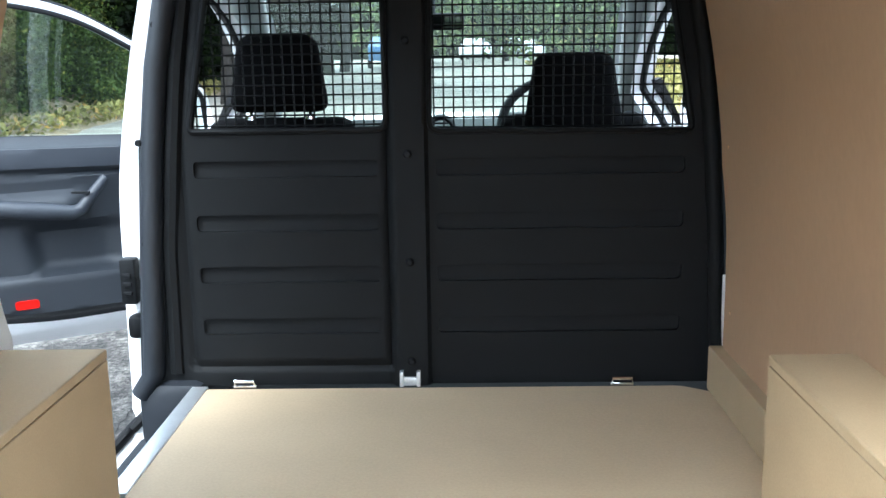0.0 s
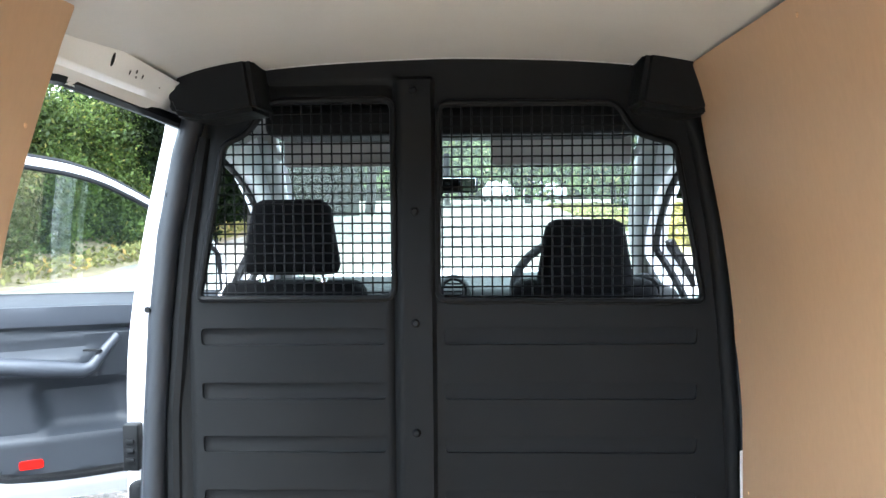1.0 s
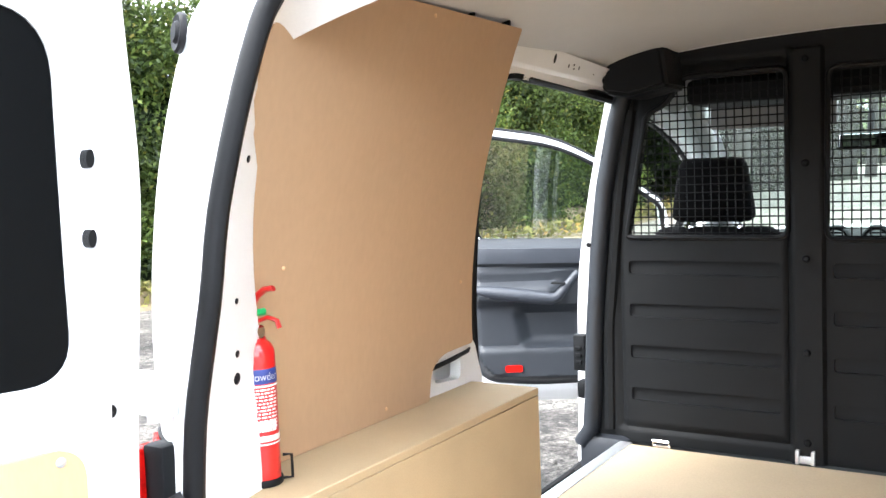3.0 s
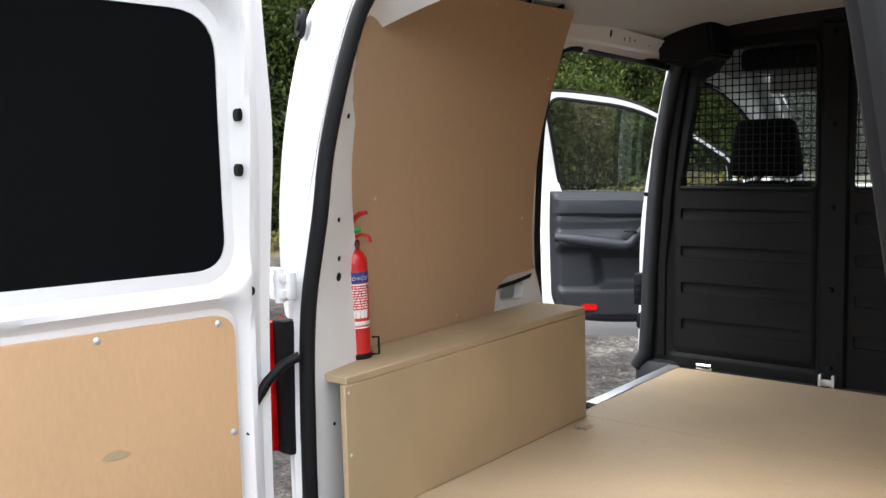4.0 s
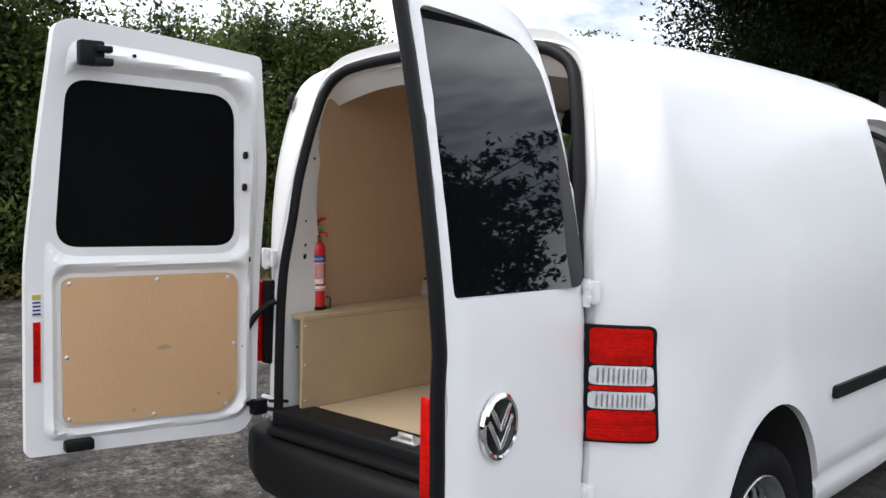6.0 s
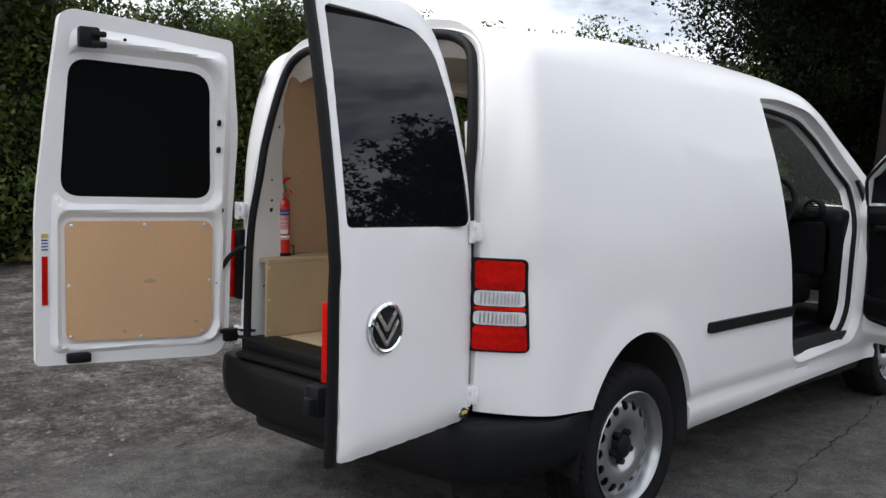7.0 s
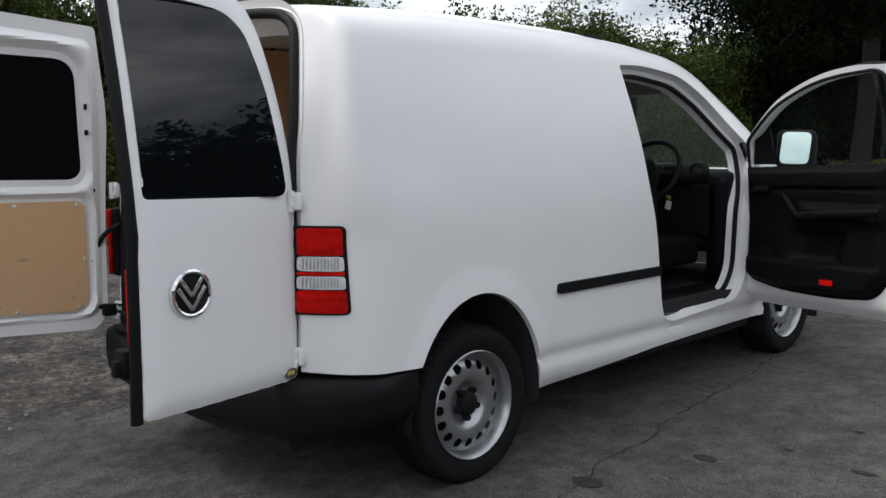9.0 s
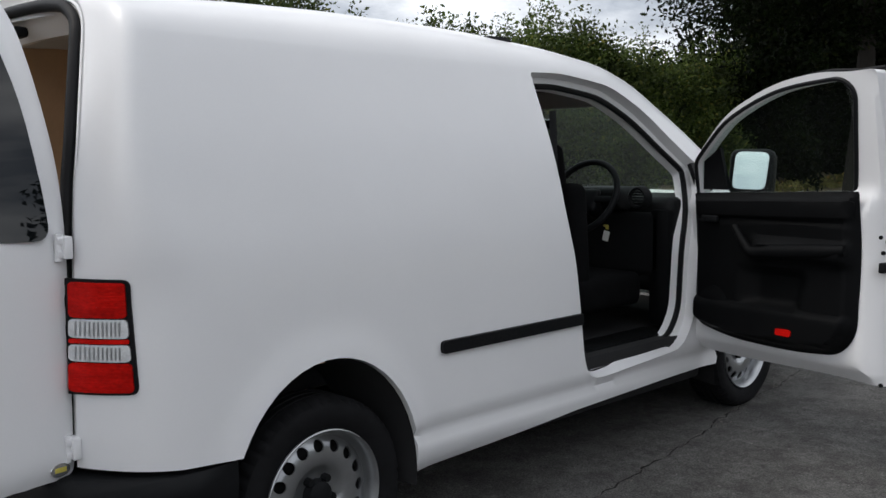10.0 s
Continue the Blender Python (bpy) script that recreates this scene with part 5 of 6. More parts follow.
for sx in (1, -1):
    part("sun_visor", cushion((sx * 0.33 - 0.22, 2.44, 1.59), (sx * 0.33 + 0.22, 2.47, 1.70), 0.012), LINER, van, "pale grey sun visor folded up")
    part("pillar_cover", tube([(sx * 0.60, 2.42, 1.70), (sx * 0.635, 2.70, 1.56), (sx * 0.675, 3.0, 1.37), (sx * 0.715, 3.25, 1.17)], 0.034, 10), LINER, van, "pale grey windscreen pillar trim")
    part("grab_handle", tube([(sx * 0.56, 2.30, 1.66), (sx * 0.555, 2.34, 1.635), (sx * 0.56, 2.44, 1.62), (sx * 0.57, 2.48, 1.635)], 0.010, 8), LINER, van, "grey grab handle")
    belt = [(sx * 0.69, 1.95, 1.55), (sx * 0.70, 1.96, 1.2), (sx * 0.72, 1.99, 0.8)]
    part("seat_belt", tube(belt, 0.022, 6, ry=0.002, up=(1, 0, 0)), BLACK, van, "black seat belt")
    part("quarter_trim", (lambda s: s if sx > 0 else mirror_x(s))(sheet([(y, to_v(y, z)) for y, z in ((2.86, 1.165), (3.02, 1.20), (2.93, 1.33), (2.88, 1.33))], [], 0.03, lambda a, b: shell_in(a, b, -0.003), thick=0.02)), BLACK, van, "black corner trim")
# footwell parts share the darkened card colour, cab shade included
part("cab_side_trim", block((0.66, 2.70, 0.56), (0.77, 2.82, 1.12), 0.03), CARD_SHADED, van)
part("cab_side_trim", block((-0.77, 2.70, 0.56), (-0.66, 2.82, 1.12), 0.03), CARD_SHADED, van)
part("cab_step", block((0.62, 1.97, 0.50), (0.79, 2.72, 0.55), 0.02), CARD_SHADED, van, "black plastic door step")
part("cab_step", block((-0.79, 2.02, 0.50), (-0.62, 2.72, 0.55), 0.02), CARD_SHADED, van, "black plastic door step")


# ---- cab doors: (u from the hinge, w towards the inside of the cab, z) ----
def cab_door(hinge, way, name_label, sx, drop, head):
    """drop: how far the waist line lies below the driver's; head: the curve of the window's top from the front to the rear."""
    e = Vector((*way, 0)).normalized()
    o = Vector((-e.y, e.x, 0)) * sx      # towards the outer skin
    h = Vector((*hinge, 0))
    bend = ease([0.4, 0.95, 1.2, 1.5, 1.85], [0.015, 0.0, 0.02, 0.075, 0.15])
    D = lambda u, w, z: tuple(h + e * u + o * (w - bend(z)) + Vector((0, 0, z)))
    fix = (lambda s: s) if sx > 0 else flip
    run = ease([p[0] for p in head[:-1]], [p[1] for p in head[:-1]])
    head = [(u, run(u)) for u in np.linspace(head[0][0], head[-2][0], 9)] + [head[-1]]
    frame_top = [(head[-1][0] + 0.085, head[-1][1] + 0.075), (head[-1][0] - 0.02, head[-1][1] + 0.07)] + [(u + 0.015, z + 0.036) for u, z in reversed(head[1:-2])] + [(-0.022, head[0][1] + 0.012)]
    outer = rounded([(0.007, 0.471), (0.19, 0.463), (0.73, 0.47), (0.926, 0.46), (0.922, 0.80), (0.91, 1.20)] + frame_top + [(-0.04, 1.20), (0.0, 0.95)],
                    [0.03, 0.05, 0.1, 0.02, 0.1, 0.1, 0.02] + [0.06] * (len(frame_top) - 1) + [0.03, 0.1], 5)
    win = rounded([(-0.02, 1.185 - drop), (0.782, 1.212 - drop)] + list(reversed(head)), [0.02, 0.03, 0.05, 0.06] + [0.05] * (len(head) - 3) + [0.03], 4)
    d = part("cab_door", fix(sheet(outer, [win], 0.025, lambda u, z: D(u, 0.16, z), back=lambda u, z: D(u, max(0.025 + 0.055 * min(1.0, max(0.0, (z - 1.14) / 0.1)), 0.025 + 0.10 * min(1.0, max(0.0, (u - 0.85) / 0.075)), 0.025 + 0.06 * min(1.0, max(0.0, (0.53 - z) / 0.06))), z))), WHITE, van, name_label)
    part("pane", sheet(win, [], 0.1, lambda u, z: D(u, 0.125, z), back=lambda u, z: D(u, 0.121, z)), GLASS, d, "clear side window").visible_shadow = False
    part("window_seal", tube([D(u, 0.078, z) for u, z in densify(win, 0.04)], 0.009, 8, closed=True), RUBBER, d)
    trim = rounded([(0.02, 0.60), (0.235, 0.554), (0.558, 0.547), (0.766, 0.567), (0.835, 0.651), (0.84, 0.95), (0.834, 1.223 - drop), (0.013, 1.196 - drop), (0.013, 0.85)], [0.06, 0.10, 0.1, 0.07, 0.06, 0.1, 0.01, 0.01, 0.1], 5)
    card = rim_soft([trim], 0.045, 0.05)
    au, az = (0.085, -0.025) if sx < 0 else (0.0, 0.0)

    def lift(u, z):
        base = card(u, z)
        w = 0.022
        edge = min(1.0, base / 0.045)
        edge = max(0.0, (edge - 0.35) / 0.65)
        # arm rest with its pull handle
        if 0.92 + az < z < 1.05 + az and u > 0.34 + au:
            k = max(0.0, 1 - abs(z - 0.975 - az) / 0.055) * min(1.0, (u - 0.34 - au) / 0.08)
            w -= 0.045 * min(1.0, k * 1.6)
        # sunk pocket and speaker
        if z < 0.90:
            k = min(1.0, (0.90 - z) / 0.04) * min(1.0, max(0.0, (z - 0.72) / 0.03)) * min(1.0, max(0.0, (u - 0.28) / 0.10)) * min(1.0, max(0.0, (0.60 + 0.2 * (z - 0.7) + au * 0.2 - u) / 0.05))
            w += 0.038 * k
        if z < 0.73:
            w -= 0.028 * min(1.0, (0.73 - z) / 0.015)
        # groove under the top roll
        g = abs(z - (1.085 - drop + 0.02 * u))
        if g < 0.014:
            w += 0.014 * (1 - g / 0.014)
        return 0.022 - base + (w - 0.022) * edge
    # passenger side keeps the plain trim; driver's side has shade in its colour
    card_ob = part("door_card", fix(flip(sheet(trim, [], 0.013, lambda u, z: D(u, lift(u, z), z)))), TRIM if sx < 0 else CARD_SHADED, d, "dark plastic door card")
    part("upper_rail", fix(flip(sheet(rounded([(0.03, 1.10 - drop), (0.82, 1.12 - drop), (0.82, 1.185 - drop), (0.03, 1.16 - drop)], 0.01, 3), [], 0.03, lambda u, z: D(u, lift(u, z) - 0.008, z), back=lambda u, z: D(u, lift(u, z) + 0.005, z)))), TRIM_MID if sx < 0 else CARD_SHADED, d)
    part("arm_rest", tube([D(u + (au if u < 0.7 else 0.0), w - 0.012, z + az) for u, w, z in ((0.81, -0.03, 0.995), (0.72, -0.045, 0.985), (0.50, -0.055, 0.968), (0.405, -0.06, 0.955), (0.375, -0.06, 0.966), (0.33, -0.055, 1.02), (0.29, -0.042, 1.062))], [0.022, 0.029, 0.030, 0.025, 0.021, 0.018, 0.015], 12), TRIM_MID if sx < 0 else CARD_SHADED, d, "moulded arm rest and pull handle")
    part("switch", moved(block((-0.03, -0.008, -0.004), (0.03, 0.008, 0.004), 0.003), Matrix.Translation(D(0.46, -0.075, 0.995))), BLACK, d)
    part("inner_handle", block((-0.045, -0.01, -0.015), (0.045, 0.012, 0.015), 0.007), BLACK, d, "black inner door handle").matrix_basis = Matrix.Translation(D(0.14, -0.035, 1.085)) @ Matrix.Rotation(math.atan2(e.y, e.x), 4, "Z")
    ru = 0.553 if sx > 0 else 0.655
    part("reflector", fix(flip(sheet(rounded([(ru - 0.037, 0.622), (ru + 0.037, 0.622), (ru + 0.037, 0.650), (ru - 0.037, 0.650)], 0.01, 3), [], 0.02, lambda u, z: D(u, lift(u, z) - 0.006, z), back=lambda u, z: D(u, lift(u, z) + 0.004, z)))), RED_LENS, d, "red door reflector")
    sp = [(0.16 + 0.085 * math.cos(a), 0.70 + 0.085 * math.sin(a)) for a in np.linspace(0, 2 * math.pi, 25)[:-1]]
    part("speaker", fix(flip(sheet(sp, [], 0.02, lambda u, z: D(u, -0.028 - 0.012 * max(0.0, 1 - ((u - 0.16) ** 2 + (z - 0.70) ** 2) / 0.0072), z), back=lambda u, z: D(u, 0.0, z)))), DASH if sx < 0 else CARD_SHADED, d)
    if sx > 0:
        # mirror on the outer side, seen through the glass
        mm = Matrix.Translation(D(0.175, 0.235, 1.288)) @ Matrix.Rotation(math.atan2(e.y, e.x) + radians(24), 4, "Z") @ Matrix.Rotation(radians(-12), 4, "X")
        part("mirror_housing", moved(bm_data(cushion((-0.105, -0.05, -0.105), (0.094, 0.06, 0.104), 0.045)), mm), BLACK, d, "black door mirror housing")
        part("mirror_glass", moved(sheet(rounded([(-0.078, -0.086), (0.070, -0.090), (0.080, 0.080), (-0.070, 0.086)], 0.032, 5), [], 0.05, lambda a, c: (a, -0.056, c), back=lambda a, c: (a, -0.048, c)), mm), MIRROR, d, "mirror glass")
        part("mirror_sail", fix(sheet([(-0.02, 1.21), (0.12, 1.21), (0.10, 1.40), (0.0, 1.34)], [], 0.05, lambda u, z: D(u, 0.135, z), back=lambda u, z: D(u, 0.115, z))), BLACK, d, "black mirror base panel")
        for z, du in ((1.045, 0.0), (0.985, 0.012), (0.905, -0.005), (1.03, 0.03), (0.47, 0.03)):
            part("latch_hole", moved(lathe([(0.0, 0.003), (0.008, 0.003), (0.009, -0.002)], 12), Matrix.Translation(D(0.885 + du, 0.074, z)) @ (e - o * 0.75).normalized().to_track_quat("Z", "Y").to_matrix().to_4x4()), BLACK, d)
    part("door_edge_seal", tube([D(u, 0.155, z) for u, z in [(u, z + 0.009) for u, z in frame_top]], 0.008, 6), RUBBER, d)
    part("latch", moved(block((-0.012, -0.035, -0.02), (0.012, 0.035, 0.02), 0.006), Matrix.Translation(D(0.912, 0.07, 0.93)) @ Matrix.Rotation(math.atan2(e.y, e.x), 4, "Z")), BLACK, d, "black door latch")
    return d


cab_door((0.86, 2.76), (0.980, -0.197), "white driver's door standing wide open", 1, 0.0,
         [(-0.02, 1.335), (0.196, 1.522), (0.528, 1.639), (0.759, 1.659), (0.814, 1.609)])
cab_door((-0.86, 2.80), (-0.85, -0.527), "white passenger door standing half open", -1, 0.035,
         [(0.0, 1.30), (0.256, 1.469), (0.469, 1.569), (0.654, 1.602), (0.80, 1.625), (0.842, 1.585)])

# ---- surroundings ----
def ground_mat():
    m = bpy.data.materials.new("worn_asphalt")
    m.use_nodes = True
    n, l = m.node_tree.nodes, m.node_tree.links
    b = n["Principled BSDF"]
    b.inputs["Roughness"].default_value = 0.88
    tc = n.new("ShaderNodeTexCoord")

    def noise_tex(scale, detail=5.0, rough=0.6):
        t = n.new("ShaderNodeTexNoise")
        t.inputs["Scale"].default_value, t.inputs["Detail"].default_value, t.inputs["Roughness"].default_value = scale, detail, rough
        l.new(tc.outputs["Object"], t.inputs["Vector"])
        return t.outputs["Fac"]

    def ramp(fac, stops):
        r = n.new("ShaderNodeValToRGB")
        r.color_ramp.elements[0].position, r.color_ramp.elements[0].color = stops[0][0], (*stops[0][1], 1)
        r.color_ramp.elements[1].position, r.color_ramp.elements[1].color = stops[-1][0], (*stops[-1][1], 1)
        for p, c in stops[1:-1]:
            e = r.color_ramp.elements.new(p)
            e.color = (*c, 1)
        l.new(fac, r.inputs["Fac"])
        return r.outputs["Color"]

    def mix(fac, a, c, kind="MIX"):
        x = n.new("ShaderNodeMixRGB")
        x.blend_type = kind
        if isinstance(fac, float):
            x.inputs[0].default_value = fac
        else:
            l.new(fac, x.inputs[0])
        l.new(a, x.inputs[1])
        l.new(c, x.inputs[2])
        return x.outputs["Color"]

    tarmac = ramp(noise_tex(0.9, 8), [(0.3, (0.092, 0.090, 0.086)), (0.7, (0.165, 0.160, 0.152))])
    grit = ramp(noise_tex(140, 4), [(0.38, (0.35, 0.35, 0.35)), (0.62, (1.5, 1.5, 1.5))])
    tarmac = mix(0.8, tarmac, grit, "MULTIPLY")
    tarmac = mix(1.0, tarmac, ramp(noise_tex(7, 10, 0.8), [(0.40, (0.62, 0.61, 0.60)), (0.60, (1.3, 1.3, 1.3))]), "MULTIPLY")
    fleck = ramp(noise_tex(48, 2), [(0.68, (0.0, 0.0, 0.0)), (0.74, (0.16, 0.155, 0.145))])
    tarmac = mix(1.0, tarmac, fleck, "ADD")
    dirt = ramp(noise_tex(2.2, 9, 0.7), [(0.36, (0.024, 0.021, 0.018)), (0.5, (0.088, 0.078, 0.069)), (0.64, (0.22, 0.20, 0.178))])
    dirt = mix(0.9, dirt, ramp(noise_tex(42, 8, 0.8), [(0.40, (0.22, 0.21, 0.20)), (0.60, (1.7, 1.7, 1.7))]), "MULTIPLY")
    dirt = mix(1.0, dirt, ramp(noise_tex(13, 9, 0.75), [(0.40, (0.40, 0.40, 0.40)), (0.60, (1.4, 1.4, 1.4))]), "MULTIPLY")
    sep = n.new("ShaderNodeSeparateXYZ")
    l.new(tc.outputs["Object"], sep.inputs[0])
    # loose gravel lies on the passenger side
    edge = n.new("ShaderNodeMath")
    edge.operation = "MULTIPLY_ADD"
    edge.inputs[1].default_value, edge.inputs[2].default_value = -0.55, -0.62
    l.new(sep.outputs["X"], edge.inputs[0])
    wob = n.new("ShaderNodeMath")
    wob.operation = "MULTIPLY_ADD"
    wob.inputs[1].default_value = 1.6
    l.new(noise_tex(0.8, 7, 0.65), wob.inputs[0])
    l.new(edge.outputs[0], wob.inputs[2])
    msk = n.new("ShaderNodeMapRange")
    msk.inputs["From Min"].default_value, msk.inputs["From Max"].default_value = 0.62, 1.05
    l.new(wob.outputs[0], msk.inputs["Value"])
    col = mix(msk.outputs["Result"], tarmac, dirt)
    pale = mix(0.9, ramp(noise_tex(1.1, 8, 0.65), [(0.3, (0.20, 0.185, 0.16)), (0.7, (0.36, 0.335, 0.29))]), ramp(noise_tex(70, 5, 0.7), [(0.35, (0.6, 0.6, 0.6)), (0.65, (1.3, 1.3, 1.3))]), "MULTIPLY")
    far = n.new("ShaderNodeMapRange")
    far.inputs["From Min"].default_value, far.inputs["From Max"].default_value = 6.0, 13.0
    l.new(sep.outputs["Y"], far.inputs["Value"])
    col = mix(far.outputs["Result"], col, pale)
    l.new(col, b.inputs["Base Color"])
    bp = n.new("ShaderNodeBump")
    bp.inputs["Strength"].default_value, bp.inputs["Distance"].default_value = 0.9, 0.03
    hh = n.new("ShaderNodeMath")
    hh.operation = "ADD"
    l.new(noise_tex(110, 6, 0.7), hh.inputs[0])
    l.new(noise_tex(9, 6, 0.6), hh.inputs[1])
    l.new(hh.outputs[0], bp.inputs["Height"])
    l.new(bp.outputs["Normal"], b.inputs["Normal"])
    return m


GROUND_Y = [-400, -30, -3, -1.4, -1.0, -0.6, 0, 4, 8, 12, 16, 19, 20, 21, 24, 30, 50, 80, 400]
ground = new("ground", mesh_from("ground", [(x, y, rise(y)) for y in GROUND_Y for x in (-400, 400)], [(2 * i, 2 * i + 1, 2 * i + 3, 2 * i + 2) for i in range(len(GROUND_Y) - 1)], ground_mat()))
tagged(ground, "worn grey asphalt yard with loose gravel", "ground", kind="structure")


def scatter_mesh(name, centres, size, rng, material, parent, flat=0.0, kind_shape="leaf"):
    """Many small leaves as one mesh: bent diamonds with their own turn and size."""
    n = len(centres)
    c = np.asarray(centres)
    s = size * rng.uniform(0.6, 1.35, n)
    d1 = rng.normal(size=(n, 3))
    d1[:, 2] *= (1 - flat)
    d1 /= np.linalg.norm(d1, axis=1)[:, None]
    d2 = np.cross(d1, rng.normal(size=(n, 3)))
    d2 /= np.linalg.norm(d2, axis=1)[:, None]
    up = np.cross(d1, d2)
    a = c - d1 * s[:, None]
    b = c + d2 * (s * 0.5)[:, None] + up * (s * 0.18)[:, None]
    e = c + d1 * s[:, None]
    f = c - d2 * (s * 0.5)[:, None] + up * (s * 0.18)[:, None]
    v = np.stack([a, b, e, f], axis=1).reshape(-1, 3)
    i = np.arange(n) * 4
    faces = np.concatenate([np.stack([i, i + 1, i + 2], axis=1), np.stack([i, i + 2, i + 3], axis=1)])
    me = bpy.data.meshes.new(name)
    me.vertices.add(len(v))
    me.vertices.foreach_set("co", v.astype(np.float32).ravel())
    me.loops.add(len(faces) * 3)
    me.loops.foreach_set("vertex_index", faces.astype(np.int32).ravel())
    me.polygons.add(len(faces))
    me.polygons.foreach_set("loop_start", np.arange(0, len(faces) * 3, 3, dtype=np.int32))
    me.update(calc_edges=True)
    me.materials.append(material)
    ob = new(name, me)
    if parent is not None:
        hang(ob, parent)
    return ob


def hedge(name, label, x0, y0, x1, y1, height, depth, count, leaf, material, seed, fall=0.0):
    """An overgrown hedge along a line: bumpy dark core inside, leaves heaped in clumps with shoots on top."""
    rng = np.random.default_rng(seed)
    root = thing(name, label, "hedge", at=((x0 + x1) / 2, (y0 + y1) / 2, rise((y0 + y1) / 2)), kind="stuff")
    ln = math.hypot(x1 - x0, y1 - y0)
    ex, ey = (x1 - x0) / ln, (y1 - y0) / ln
    nx, ny = ey, -ex
    hgt = lambda s: height * (1 - fall * min(1.0, max(0.0, (s - 17) / 12))) * (0.84 + 0.34 * noise.noise(Vector((s * 0.22, seed, 0))) + 0.16 * noise.noise(Vector((s * 0.8, seed, 3))))
    vs, fs = [], []
    nu, nv = max(4, int(ln / 0.8)), 9
    for iu in range(nu + 1):
        s = ln * iu / nu
        for iv in range(nv + 1):
            a = math.pi * iv / nv
            hh = hgt(s) * 0.86
            dd = depth * 0.36 * (1 + 0.5 * noise.noise(Vector((s * 0.5, iv * 0.6, seed))))
            w, z = math.cos(a) * dd, hh * min(1.0, math.sin(a) ** 0.5 * 1.0)
            vs.append((x0 + ex * s + nx * w, y0 + ey * s + ny * w, z + rise(y0 + ey * s)))
    for iu in range(nu):
        for iv in range(nv):
            k = iu * (nv + 1) + iv
            fs.append((k, k + 1, k + nv + 2, k + nv + 1))
    # core in the shaded leaf colour stands for the shade between the leaves
    part("hedge_core", (vs, fs), LEAF_SHADED, root)
    n_cl = count // 60
    s = rng.uniform(0, ln, n_cl)
    face = rng.uniform(0, 1, n_cl)
    pts = []
    for i in range(n_cl):
        h = hgt(s[i])
        if face[i] < 0.72:
            z = h * rng.uniform(0.03, 1.0) ** 0.85
            w = depth * 0.5 * (0.75 + 0.7 * noise.noise(Vector((s[i] * 0.7, z * 0.9, seed)))) * (1.08 - 0.45 * (z / h) ** 2)
        else:
            z, w = h * rng.uniform(0.92, 1.06), depth * rng.uniform(-0.35, 0.4)
        r = rng.uniform(0.16, 0.42)
        q = np.clip(rng.normal(size=(60, 3)), -1.7, 1.7) * r * 0.55
        if face[i] > 0.93:
            q = np.clip(rng.normal(size=(60, 3)), -1.6, 1.6) * np.array([0.09, 0.09, 0.30])
            z += 0.22
        q = q[q[:, 2] + z > 0.02] + np.array([x0 + ex * s[i] + nx * w, y0 + ey * s[i] + ny * w, z + rise(y0 + ey * s[i])])
        pts.append(q)
    pts = np.concatenate(pts)
    scatter_mesh("foliage", pts, leaf, rng, material, root)
    return root


hedge("hedge", "tall overgrown green hedge along the edge of the yard", -10.1, -14, -9.9, 3.4, 4.2, 2.4, 200000, 0.042, LEAF, 3)
hedge("hedge", "tall overgrown green hedge along a low bank", -9.9, 3.0, -7.4, 12.5, 3.5, 2.4, 165000, 0.040, LEAF, 4)
hedge("hedge", "overgrown green hedge beside the overhanging tree", -7.4, 12.2, -7.2, 16.2, 3.0, 2.4, 70000, 0.040, LEAF, 10)
# same hedge continued in the darker leaf copy, tree shade painted in
hedge("hedge", "tall dark hedge in the shade of the trees", -7.2, 15.9, -7.2, 36.0, 3.2, 2.6, 100000, 0.08, LEAF_SHADED, 9)


